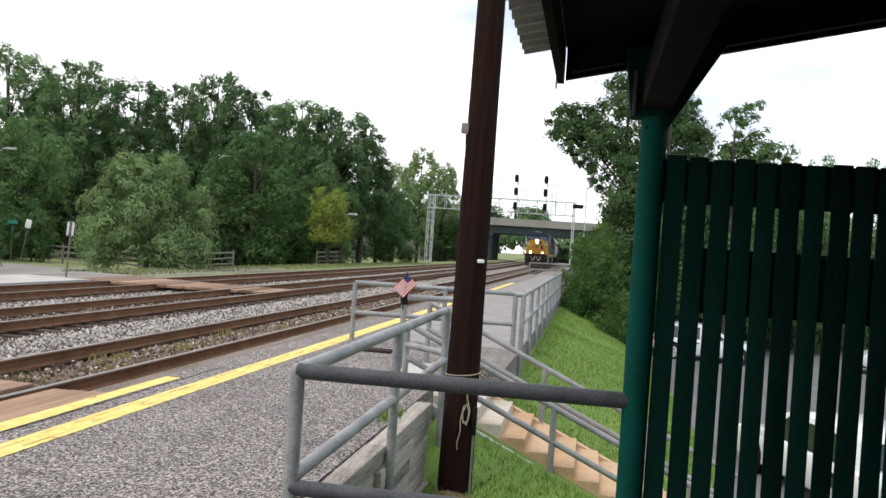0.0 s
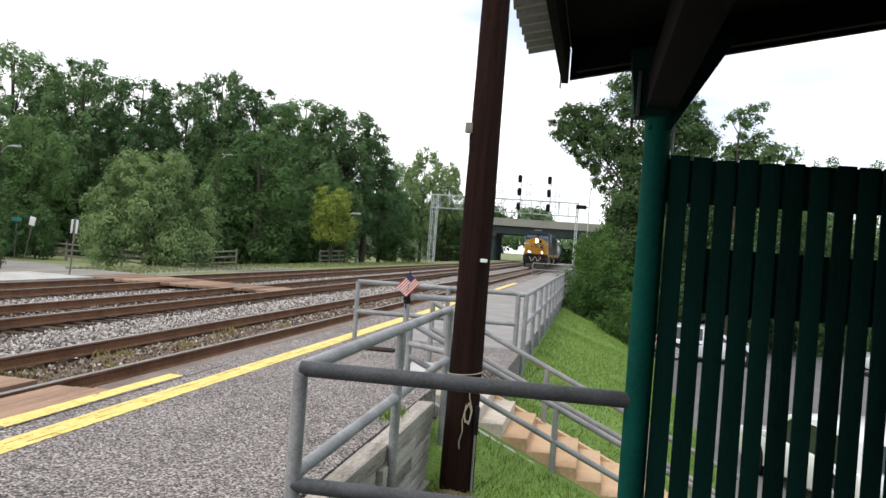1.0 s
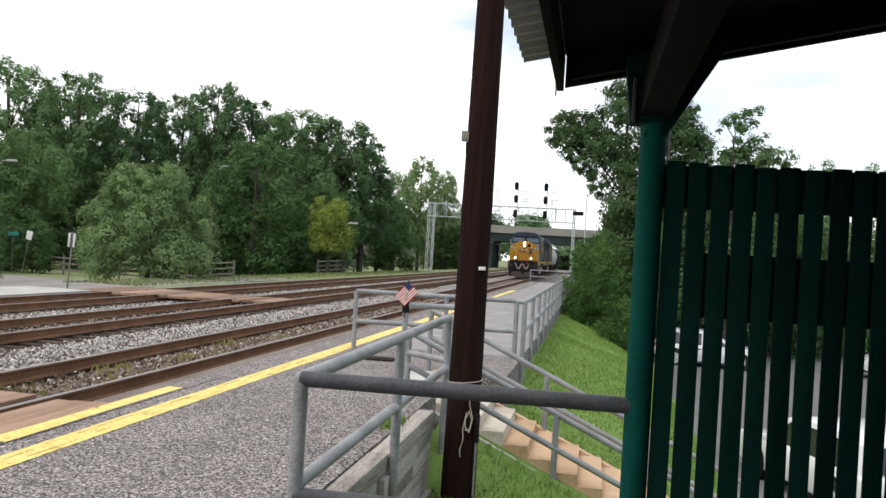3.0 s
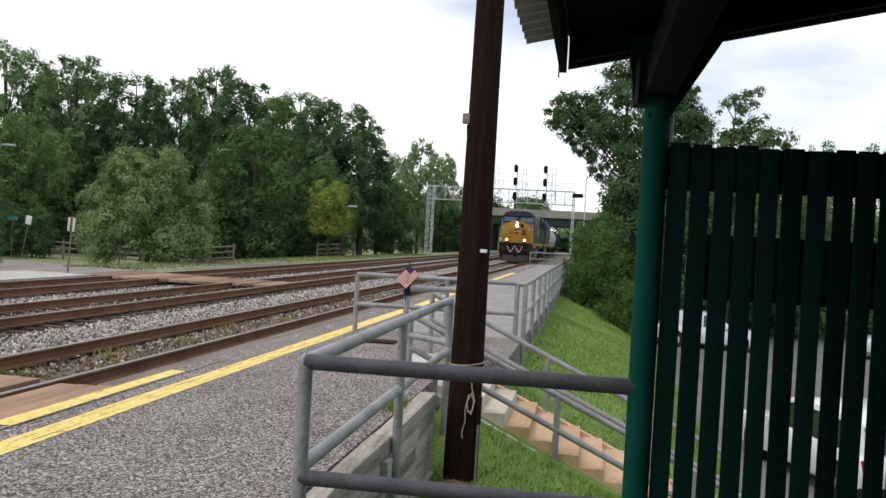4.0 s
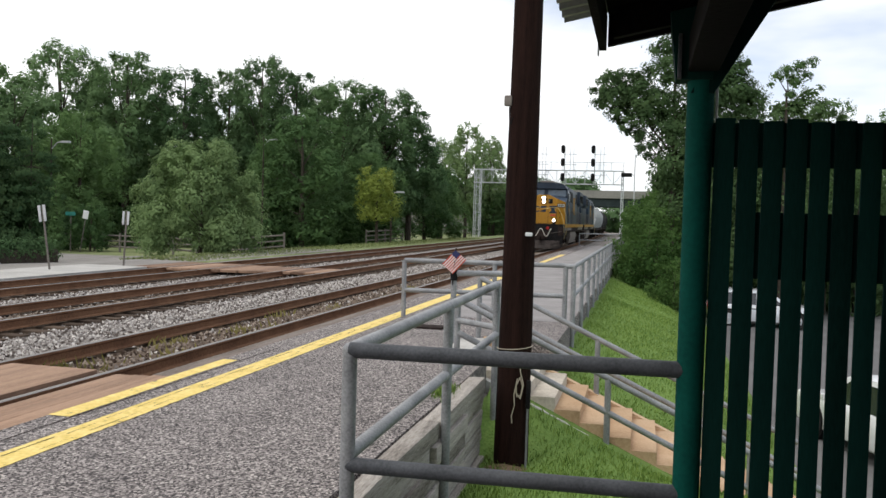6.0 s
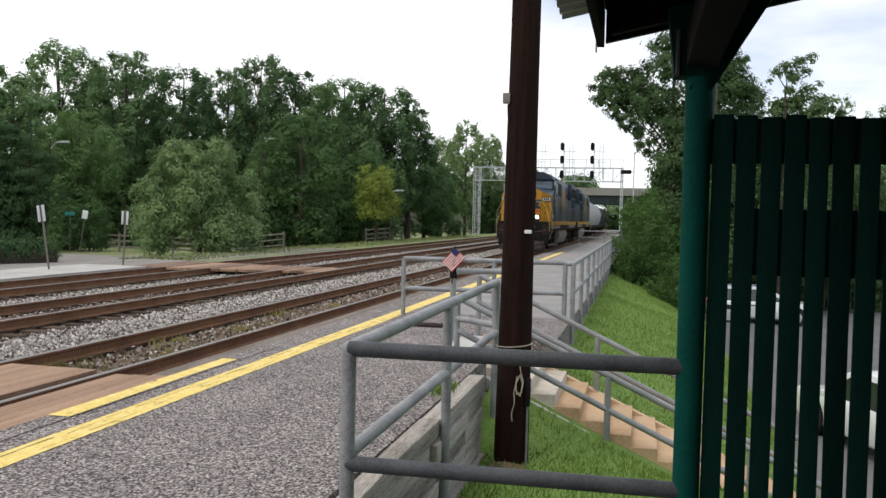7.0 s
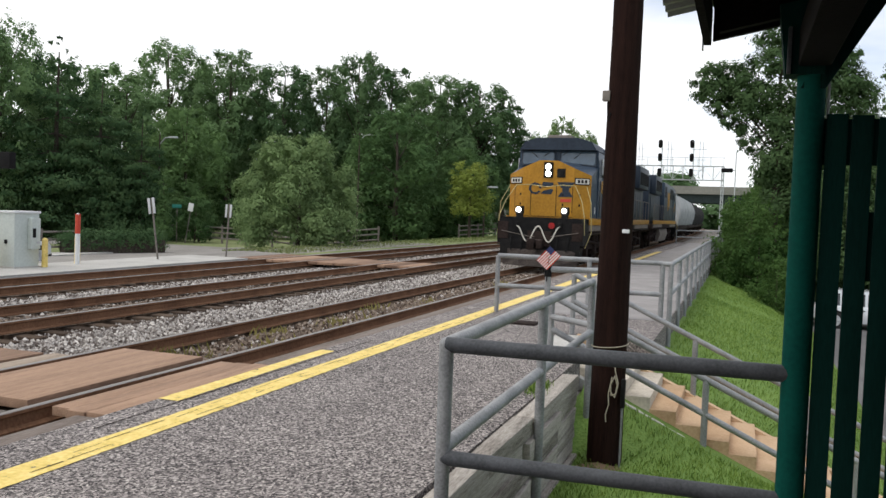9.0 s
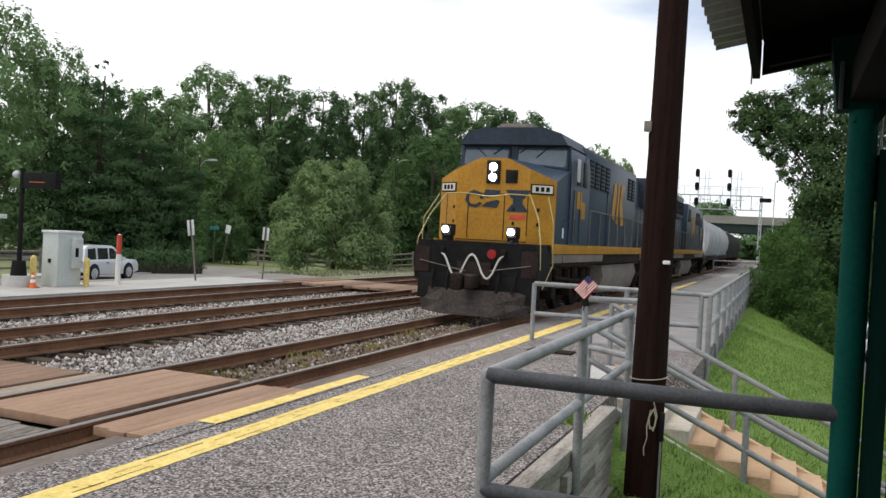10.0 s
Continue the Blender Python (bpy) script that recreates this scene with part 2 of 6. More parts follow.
PALEPAVE = mat("pale_paving", (0.22, 0.205, 0.20), (0.36, 0.34, 0.33), 0.95, scale=1.2, fine=40, bump=0.25, spec=0.1)
# grey pipe metal darkened, the roof's shade put into its colour
SHADEPIPE = mat("roof_shaded_pipe", (0.05, 0.053, 0.058), (0.11, 0.115, 0.125), 0.6, 0.2, scale=5, fine=60, bump=0.15, depth=0.002, spec=0.2)
PALESTEP = mat("pale_step_concrete", (0.42, 0.36, 0.28), (0.68, 0.61, 0.51), 0.9, scale=3, fine=25, bump=0.3)
DIRT = mat("bare_soil", (0.10, 0.065, 0.04), (0.26, 0.18, 0.11), 0.95, scale=4, fine=40, bump=0.8, depth=0.02)
ROPE = mat("pale_rope", (0.35, 0.30, 0.22), (0.55, 0.48, 0.38), 0.9, scale=10, fine=80, bump=0.4)


tar = ASPHALT.node_tree.nodes["Color Ramp"].color_ramp
tar.elements[0].position, tar.elements[0].color = 0.30, (0.055, 0.05, 0.05, 1)
tar.elements[1].position, tar.elements[1].color = 0.86, (0.62, 0.56, 0.51, 1)
for place, tone in ((0.52, 0.17), (0.70, 0.30)):
    tar.elements.new(place).color = (tone * 1.20, tone * 1.065, tone * 1.01, 1)
ramp = YELLOW.node_tree.nodes["Color Ramp"].color_ramp
bare = ramp.elements.new(0.385)
bare.color = (0.68, 0.50, 0.12, 1)
ramp.elements[0].position, ramp.elements[0].color = 0.36, (0.16, 0.14, 0.11, 1)

# ---------------------------------------------------------------- shaping
def linked(name, bm, material, smooth=0.0):
    me = bpy.data.meshes.new(name)
    bmesh.ops.recalc_face_normals(bm, faces=bm.faces)
    bm.to_mesh(me)
    bm.free()
    for mt in material if isinstance(material, (list, tuple)) else [material]:
        me.materials.append(mt)
    if smooth:
        me.set_sharp_from_angle(angle=radians(smooth))
    ob = new(name, me)
    return ob


def part(name, bm, material, parent, label="", smooth=40):
    ob = linked(name, bm, material, smooth)
    ob.parent = parent
    return tagged(ob, label)


def thing(name, label, category, group="", at=None, kind=""):
    ob = new(name)
    if at is not None:
        ob.matrix_basis = at
    return tagged(ob, label, category, group, kind)


def shared(name, data, parent, m):
    ob = new(name, data)
    ob.parent = parent
    ob.matrix_basis = m
    return ob


def box(bm, x0, x1, y0, y1, z0, z1, bevel=0.0):
    r = bmesh.ops.create_cube(bm, size=1)
    bmesh.ops.transform(bm, matrix=Matrix.LocRotScale(((x0 + x1) / 2, (y0 + y1) / 2, (z0 + z1) / 2), None,
                                                      (x1 - x0, y1 - y0, z1 - z0)), verts=r["verts"])
    if bevel:
        es = list({e for v in r["verts"] for e in v.link_edges})
        bmesh.ops.bevel(bm, geom=es, offset=bevel, segments=2, affect="EDGES", profile=0.6)
    return bm


def block(*a, bevel=0.0):
    return box(bmesh.new(), *a, bevel=bevel)


def pipe(bm, p, q, r, r2=None, seg=12):
    p, q = Vector(p), Vector(q)
    d = q - p
    res = bmesh.ops.create_cone(bm, cap_ends=True, segments=seg, radius1=r, radius2=r if r2 is None else r2, depth=d.length)
    bmesh.ops.transform(bm, matrix=Matrix.Translation((p + q) / 2) @ d.to_track_quat("Z", "Y").to_matrix().to_4x4(), verts=res["verts"])
    return bm


def ball(bm, p, r, seg=10):
    res = bmesh.ops.create_uvsphere(bm, u_segments=seg, v_segments=max(4, seg // 2), radius=r)
    bmesh.ops.translate(bm, vec=p, verts=res["verts"])
    return bm


def prism(bm, outline, y0, y1, axis="y"):
    """Extrudes an outline of (a, b) points along an axis."""
    def at(a, b, c):
        return {"y": (a, c, b), "x": (c, a, b), "z": (a, b, c)}[axis]
    lo = [bm.verts.new(at(a, b, y0)) for a, b in outline]
    hi = [bm.verts.new(at(a, b, y1)) for a, b in outline]
    bm.faces.new(lo)
    bm.faces.new(hi[::-1])
    k = len(outline)
    for i in range(k):
        bm.faces.new((lo[i], hi[i], hi[(i + 1) % k], lo[(i + 1) % k]))
    return bm


def tube(bm, pts, r, seg=8):
    for a, b in zip(pts, pts[1:]):
        pipe(bm, a, b, r, seg=seg)
    for a in pts[1:-1]:
        ball(bm, a, r, 8)
    return bm


def soup(name, verts, faces, material, kind="", parent=None):
    me = bpy.data.meshes.new(name)
    me.from_pydata([tuple(v) for v in verts], [], faces)
    me.materials.append(material)
    ob = new(name, me)
    ob.parent = parent
    return tagged(ob, kind=kind)


# ---------------------------------------------------------------- ground
def smoothstep(a, b, v):
    u = min(1.0, max(0.0, (v - a) / (b - a)))
    return u * u * (3 - 2 * u)


def land(x, y):
    """Height of the ground: track bed, bank beside the platform, car park, land across the tracks."""
    if x < -1.88:
        z = -0.42
        far = -0.42 + 0.36 * smoothstep(-15.9, -16.6, x)
        z = far if x < -15.8 else z
        z -= 0.85 * smoothstep(-18.5, -27, x)
        return z
    near = -0.91 + 0.28 * min(0.0, x + 1.45) - 0.10 * (x + 1.45)
    stair = -0.49 - 0.455 * (x + 1.37)
    bank = -0.35 - 0.34 * (x + 1.2) - 0.31 * max(0.0, x - 1.0)
    z = near + (stair - near) * smoothstep(9.9, 11.0, y)
    z = z + (bank - z) * smoothstep(12.8, 17, y)
    z = max(z, -2.25)
    return z + 0.04 * noise.noise((x * 0.6, y * 0.6, 0.0)) * (1 if z > -2.2 else 0)


def ground():
    xs = [-900, -500, -250, -120, -70, -50, -40, -34] + [-30 + i for i in range(12)] + [-18.4, -17.5, -16.6, -16.3, -15.9, -15.6, -12, -8, -4, -1.95, -1.89, -1.87]
    xs += [-1.7 + 0.3 * i for i in range(24)] + [6, 8, 12, 20, 40, 80, 160, 400, 900]
    ys = [-400, -150, -60, -25, -10, 0, 3] + [4 + 0.6 * i for i in range(30)] + [23 + 2 * i for i in range(20)] + [66, 75, 90, 110, 140, 200, 300, 500, 900, 1600]
    bm = bmesh.new()
    grid = [[bm.verts.new((x, y, land(x, y))) for y in ys] for x in xs]
    for i in range(len(xs) - 1):
        for j in range(len(ys) - 1):
            f = bm.faces.new((grid[i][j], grid[i + 1][j], grid[i + 1][j + 1], grid[i][j + 1]))
            x, y = (xs[i] + xs[i + 1]) / 2, (ys[j] + ys[j + 1]) / 2
            f.smooth = True
            f.material_index = 1 if -16.0 < x < -1.88 else (2 if x < -16 else 0)
    ob = linked("ground", bm, [GRASS, BED, FARGRASS])
    return tagged(ob, "grassy banks and stony track bed of a railway line", "ground", kind="structure")


ground()


# ---------------------------------------------------------------- platform
def painted_line(x0, x1, y0, y1, seed):
    """A painted stripe with wandering, chipped edges."""
    bm = bmesh.new()
    ys = [y0] + [y for y in np.arange(3.0, 22.0, 0.06) if y0 < y < y1] + [y1]
    rows = []
    for y in ys:
        a = 0.02 * noise.noise((0.4 * y, seed, 0)) + 0.010 * noise.noise((9 * y, seed, 2))
        b = 0.02 * noise.noise((0.4 * y, seed, 5)) + 0.010 * noise.noise((9 * y, seed, 8))
        rows.append([bm.verts.new((x0 + a, y, 0.006)), bm.verts.new((x1 + b, y, 0.006))])
    for r0, r1 in zip(rows, rows[1:]):
        bm.faces.new((r0[0], r0[1], r1[1], r1[0]))
    return bm


def platform():
    bm = bmesh.new()
    prism(bm, [(-5.08, -30), (6, -30), (6, 4.62), (-1.935, 4.62), (-1.935, 10.95), (-2.36, 10.95), (-2.36, 13.1), (-1.22, 13.1), (-1.22, 74), (-5.08, 74)], -0.9, 0.0, "z")
    ob = tagged(linked("platform", bm, ASPHALT), "grey asphalt station platform with painted safety line", "platform", kind="structure")
    part("safety_line", painted_line(-4.60, -4.325, -30, 50, 1), YELLOW, ob, "worn yellow safety line")
    part("crossing_line", painted_line(-5.07, -4.87, 6.5, 9.72, 2), YELLOW, ob, "short worn yellow line by the crossing")
    crack = [(-4.835 + 0.012 * noise.noise((0, 0.6 * y, 3.0)) + 0.012 * noise.noise((0, 5 * y, 7.0)), y) for y in np.arange(5.4, 11.0, 0.14)]
    bm = bmesh.new()
    rows = [[bm.verts.new((x - 0.007, y, 0.004)), bm.verts.new((x + 0.007, y, 0.004))] for x, y in crack]
    for r0, r1 in zip(rows, rows[1:]):
        bm.faces.new((r0[0], r0[1], r1[1], r1[0]))
    part("seam", bm, GRIME, ob, "dark open seam in the asphalt")
    rng = random.Random(12)
    bm = bmesh.new()
    for k in range(46):
        x, y = -4.60 + rng.choice((0.06, 0.09, 0.15, 0.2)) + rng.uniform(-0.015, 0.015), 4.2 + 12 * (k + rng.random()) / 46
        n, w = rng.uniform(0.15, 0.55), rng.uniform(0.002, 0.006)
        a = [bm.verts.new((x - w, y, 0.009)), bm.verts.new((x + w, y, 0.009)), bm.verts.new((x + w + rng.uniform(-0.01, 0.01), y + n, 0.009)), bm.verts.new((x, y + n, 0.009))]
        bm.faces.new(a)
    part("paint_cracks", bm, GRIME, ob, "thin dark cracks in the yellow paint")
    part("edge_timber", block(-5.38, -5.084, 8.6, 74, -0.4, -0.02, bevel=0.02), EDGE, ob, "brown edge timber")
    part("edge_timber", block(-5.38, -5.084, -30, 5.8, -0.4, -0.03, bevel=0.02), EDGE, ob, "grey weathered edge timber")
    part("paving", block(-4.2, -1.24, 15.7, 73.9, -0.02, 0.004), PALEPAVE, ob, "paler smooth paving")
    part("landing", block(-2.66, -2.3, 11.12, 12.95, -0.05, 0.012, bevel=0.005), CONCRETE, ob, "pale concrete stair landing")
    # thin dark strip, its colour stands for the shadow at a low step
    part("steel_plate", block(-3.95, -3.2, 13.7, 14.1, -0.02, 0.03, bevel=0.01), GRIME, ob, "thin dark strip for a shadowed step")
    return ob


platform()


def retaining_wall():
    wall = thing("retaining_wall", "weathered grey timber retaining wall below the pipe railing", "wall", kind="structure")
    rng = random.Random(3)
    for row in range(6):
        z = -0.185 - 0.185 * row
        y = 4.7
        while y < 9.7:
            n = min(9.78, y + rng.choice((1.4, 2.0, 2.6)))
            o = rng.uniform(-0.035, 0.03)
            bm = block(-1.92 + o, -1.74 + o, y + 0.008, n - 0.008, z + 0.006, z + 0.18, bevel=0.014)
            for v in bm.verts:
                v.co += Vector(noise.noise_vector(v.co * 3.0)) * 0.032
            part("timber", bm, TIMBER, wall)
            y = n
    return wall


retaining_wall()


# ---------------------------------------------------------------- tracks
def bend(y):
    """Sideways shift of the tracks, which curve gently to the left far off."""
    return -0.00009 * max(0.0, y - 25.0) ** 2


def along(outline, material_of=None):
    """An outline swept along the line of the tracks."""
    bm = bmesh.new()
    ys = [-60, 0, 25] + [25 + 12.5 * k for k in range(1, 31)]
    rings = [[bm.verts.new((a + bend(y), y, b)) for a, b in outline] for y in ys]
    k = len(outline)
    for r0, r1 in zip(rings, rings[1:]):
        for i in range(k):
            bm.faces.new((r0[i], r1[i], r1[(i + 1) % k], r0[(i + 1) % k]))
    bm.faces.new(rings[0])
    bm.faces.new(rings[-1][::-1])
    return bm


def rail_profile():
    h = [(0.075, -0.17), (0.075, -0.155), (0.018, -0.135), (0.012, -0.05), (0.036, -0.035), (0.036, -0.006), (0.028, 0.0)]
    return h + [(-a, b) for a, b in h[::-1]]


def track(x, first):
    ob = thing("track", "rusty steel railway track on old timber ties", "track", group="tracks", kind="structure")
    for dx in (-0.752, 0.752):
        bm = along([(x + dx + a, b) for a, b in rail_profile()])
        for f in bm.faces:
            f.material_index = 1 if f.calc_center_median().z > -0.012 else 0
        r = part("rail", bm, [RUST, RAILTOP], ob, smooth=30)
    rng = random.Random(first)
    bm = block(-1.25, 1.25, -0.115, 0.115, -0.39, -0.2, bevel=0.015)
    tie = linked("tie", bm, TIE)
    tie.parent = ob
    tie.matrix_basis = pose(x, 3.0, 0)
    for i in range(1, 100):
        y = 3.0 + 0.51 * i
        if first == 1 and 5.9 < y < 8.5:
            continue
        shared("tie", tie.data, ob, pose(x + bend(y) + rng.uniform(-0.04, 0.04), y + rng.uniform(-0.03, 0.03), rng.uniform(-0.015, 0.0), 0, 0, rng.uniform(-1, 1)))
    return ob


track(-6.6, 1)
track(-10.83, 2)
track(-14.72, 3)


def stones():
    """Loose ballast, densest where the camera passes nearest."""
    rng = np.random.default_rng(5)
    base = np.array([(1, 0, 0), (-1, 0, 0), (0, 1, 0), (0, -1, 0), (0, 0, 1), (0, 0, -1)], float)
    tri = [(0, 2, 4), (2, 1, 4), (1, 3, 4), (3, 0, 4), (2, 0, 5), (1, 2, 5), (3, 1, 5), (0, 3, 5)]
    verts, faces, soiled, sfaces = [], [], [], []
    strips = ((-9.95, -7.5, 24000, -0.26), (-7.2, -6.0, 7000, -0.2), (-13.8, -11.7, 13000, -0.24), (-11.4, -10.2, 5000, -0.2), (-15.3, -14.1, 2500, -0.205), (-5.72, -5.4, 1500, -0.25))
    for x0, x1, count, top in strips:
        xs = rng.uniform(x0, x1, count)
        ys = 5 + 45 * rng.random(count) ** 1.7
        for x, y in zip(xs, ys):
            if -7.3 < x < -5.2 and y < 8.7 or x > -9.6 and x < -7.3 and y < 8.6:
                continue
            hump = 0.05 * math.sin(math.pi * (x - x0) / (x1 - x0))
            s = rng.uniform(0.014, 0.034)
            pts = base * s * rng.uniform(0.6, 1.3, (6, 1)) + rng.normal(0, s * 0.25, (6, 3))
            inside = x1 - x0 < 1.3
            vs, fs = (soiled, sfaces) if inside and rng.random() < 0.85 else (verts, faces)
            k = len(vs)
            vs.extend(pts + (x, y, top + hump + rng.uniform(-0.02, 0.015)))
            fs.extend([(a + k, b + k, c + k) for a, b, c in tri])
    ob = soup("ballast", verts, faces, STONE, "stuff")
    tagged(ob, "loose grey and white crushed stone ballast between the rails", "ballast")
    ob = soup("soiled_ballast", soiled, sfaces, DIRTYSTONE, "stuff")
    tagged(ob, "brown soiled crushed stone between the rails", "ballast")
    for x0, x1, top in ((-9.98, -7.47, -0.27), (-13.86, -11.7, -0.25), (-7.2, -6.0, -0.215), (-11.45, -10.2, -0.215), (-15.35, -14.1, -0.22), (-5.76, -5.39, -0.27)):
        n = 6
        outline = [(x0, -0.6)] + [(x0 + (x1 - x0) * i / n, top + 0.05 * math.sin(math.pi * i / n)) for i in range(n + 1)] + [(x1, -0.6)]
        tagged(linked("ballast_ridge", along(outline), SOILBED if x1 - x0 < 1.3 else BED, 30), "ridge of packed grey ballast between rails", "ballast", kind="structure")


stones()


def crossing(name, label, slabs):
    ob = thing(name, label, "crossing", kind="structure")
    rng = random.Random(8)
    for x0, x1, y0, y1, n in slabs:
        w = (x1 - x0) / n
        for i in range(n):
            dz = rng.uniform(-0.012, 0.0)
            part("plank", block(x0 + i * w + 0.006, x0 + (i + 1) * w - 0.006, y0 + rng.uniform(-0.04, 0.04), y1 + rng.uniform(-0.05, 0.05), -0.10, -0.004 + dz, bevel=0.008), PLANK, ob)
    return ob


crossing("foot_crossing", "brown timber plank crossing over the rails beside the platform",
         ((-5.74, -5.09, 5.85, 8.5, 3), (-7.24, -6.07, 5.95, 8.6, 1), (-9.98, -7.80, 3.2, 7.9, 2), (-11.45, -10.2, 1.0, 6.5, 4)))
def grey_boards():
    ob = thing("grey_boards", "pale grey weathered boards beside the foot crossing", "boards", kind="structure")
    for i in range(3):
        part("plank", block(-7.24 + 0.40 * i, -6.86 + 0.40 * i, 3.6, 5.82 - 0.06 * i, -0.2, -0.05, bevel=0.012), TIMBER, ob)
    part("edge_board", block(-7.78, -7.46, 3.2, 8.0, -0.2, -0.03, bevel=0.02), PALEPLANK, ob, "pale timber board along the rail")
    return ob


grey_boards()
crossing("far_crossing", "pale brown timber crossing over the far tracks",
         ((-12.6, -11.66, 25.5, 28.2, 3), (-13.88, -12.6, 25.5, 28.4, 4), (-15.38, -14.06, 25.3, 28.6, 5), (-16.6, -15.56, 25.2, 28.6, 4), (-11.5, -10.16, 25.9, 28.2, 5)))


# ---------------------------------------------------------------- railings
R = 0.045


def post(bm, x, y, top, foot):
    pipe(bm, (x, y, foot), (x, y, top), R)
    ball(bm, (x, y, top), R * 1.05)


def railing_near():
    ob = thing("pipe_railing", "grey galvanised pipe railing above the timber wall", "railing")
    ys = (4.78, 7.52, 10.45)
    for y in ys:
        bm = bmesh.new()
        post(bm, -1.665 if y < 6 else -1.69 if y < 9 else -1.74, y, 1.045, -1.25)
        part("post", bm, GALV, ob)
    for z in (1.045, 0.42):
        part("rail", pipe(bmesh.new(), (-1.665, 4.78, z), (-1.74, 10.45, z), R), GALV, ob)
    # front rails take the darker pipe colour that stands for roof shade
    part("front_rail", pipe(bmesh.new(), (-1.665, 4.78, 1.045), (0.27, 4.85, 1.045), R * 1.05), SHADEPIPE, ob)
    part("front_rail", pipe(bmesh.new(), (-1.665, 4.78, 0.36), (0.27, 4.85, 0.36), R * 1.05), SHADEPIPE, ob)
    return ob


railing_near()


def railing_cross():
    ob = thing("pipe_railing", "grey galvanised pipe railing across the platform", "railing")
    for x, y in ((-4.32, 15.3), (-2.62, 15.4), (-1.34, 15.6)):
        part("post", pipe(bmesh.new(), (x, y, 0), (x, y, 1.06), R), GALV, ob)
    for z in (1.06, 0.5):
        part("rail", pipe(bmesh.new(), (-4.32, 15.3, z), (-1.34, 15.6, z), R), GALV, ob)
    return ob


railing_cross()


def railing_long():
    ob = thing("pipe_railing", "long grey galvanised pipe railing along the platform edge", "railing")
    y = 15.6
    foot = bmesh.new()
    post(foot, 0, 0, 1.05, -0.9)
    p0 = part("post", foot, GALV, ob)
    p0.matrix_basis = pose(-1.19, y, 0)
    n = 24
    for i in range(1, n + 1):
        shared("post", p0.data, ob, pose(-1.19 - 0.006 * i, y + 2.35 * i, 0))
    for z in (1.05, 0.52):
        part("rail", pipe(bmesh.new(), (-1.19, y, z), (-1.19 - 0.006 * n, y + 2.35 * n, z), R), GALV, ob)
        part("end_rail", pipe(bmesh.new(), (-1.33, 72, z), (-5.0, 70.5, z), R), GALV, ob)
    part("rail", pipe(bmesh.new(), (-1.34, 15.6, 1.05), (-1.19, 15.6, 1.05), R), GALV, ob)
    part("end_post", pipe(bmesh.new(), (-5.0, 70.5, 0), (-5.0, 70.5, 1.05), R), GALV, ob)
    return ob


railing_long()


# ---------------------------------------------------------------- stairs
def stairs():
    ob = thing("stairs", "stained concrete steps going down to the car park", "stairs", kind="structure")
    for k in range(1, 15):
        x = -2.36 + 0.33 * k
        bm = block(x - 0.02, x + 0.33, 11.12, 12.98, -0.152 * k - 0.6, -0.152 * k, bevel=0.012)
        part("step", bm, PALESTEP if k < 4 else STEP, ob)
    for y in (10.96, 12.98):
        bm = bmesh.new()
        prism(bm, [(-2.36, 0.02), (-2.2, -0.02 if y > 12 else -0.14), (2.4, -2.09 if y > 12 else -2.24), (2.4, -2.6), (-2.36, -0.9)], y, y + 0.15)
        part("side_kerb", bm, CONCRETE if y < 11.5 else STEP, ob, "pale concrete stair kerb")
    return ob


stairs()


def stair_rail(y, top, low, x0, x1, label, posts):
    ob = thing("stair_railing", label, "railing", group="stair railings")

    def line(x):
        return -0.46 * (x + 2.36)
    for h in (top, low):
        part("rail", pipe(bmesh.new(), (x0, y, line(x0) + h), (x1, y, line(x1) + h), R * 0.9), GALV, ob)
    for x in posts:
        part("post", pipe(bmesh.new(), (x, y, line(x) - 0.1), (x, y, line(x) + top), R * 0.9), GALV, ob)
    return ob


stair_rail(11.04, 0.78, 0.34, -2.36, 2.3, "grey pipe handrail on the near stair kerb", (-2.36, -0.36, 1.4))
stair_rail(13.05, 0.90, 0.49, -2.45, 2.3, "grey pipe handrail along the stairs and bank", (-2.45, -0.6, 1.0))


def stub_rail():
    ob = thing("pipe_railing", "short grey pipe railing at the stair head", "railing")
    part("post", pipe(bmesh.new(), (-2.73, 12.42, 0), (-2.73, 12.42, 1.05), R), GALV, ob)
    part("sleeve", pipe(bmesh.new(), (-2.73, 12.42, 0.93), (-2.73, 12.42, 1.09), R * 1.2), BLACK, ob, "black tape sleeve")
    part("rail", pipe(bmesh.new(), (-2.73, 12.42, 1.04), (-1.9, 12.75, 1.04), R), GALV, ob)
    part("low_rail", pipe(bmesh.new(), (-2.36, 11.04, 0.5), (-1.75, 10.5, 0.5), R * 0.9), GALV, ob)
    part("end_post", pipe(bmesh.new(), (-1.9, 12.75, -0.25), (-1.9, 12.75, 1.04), R), GALV, ob)
    return ob


stub_rail()


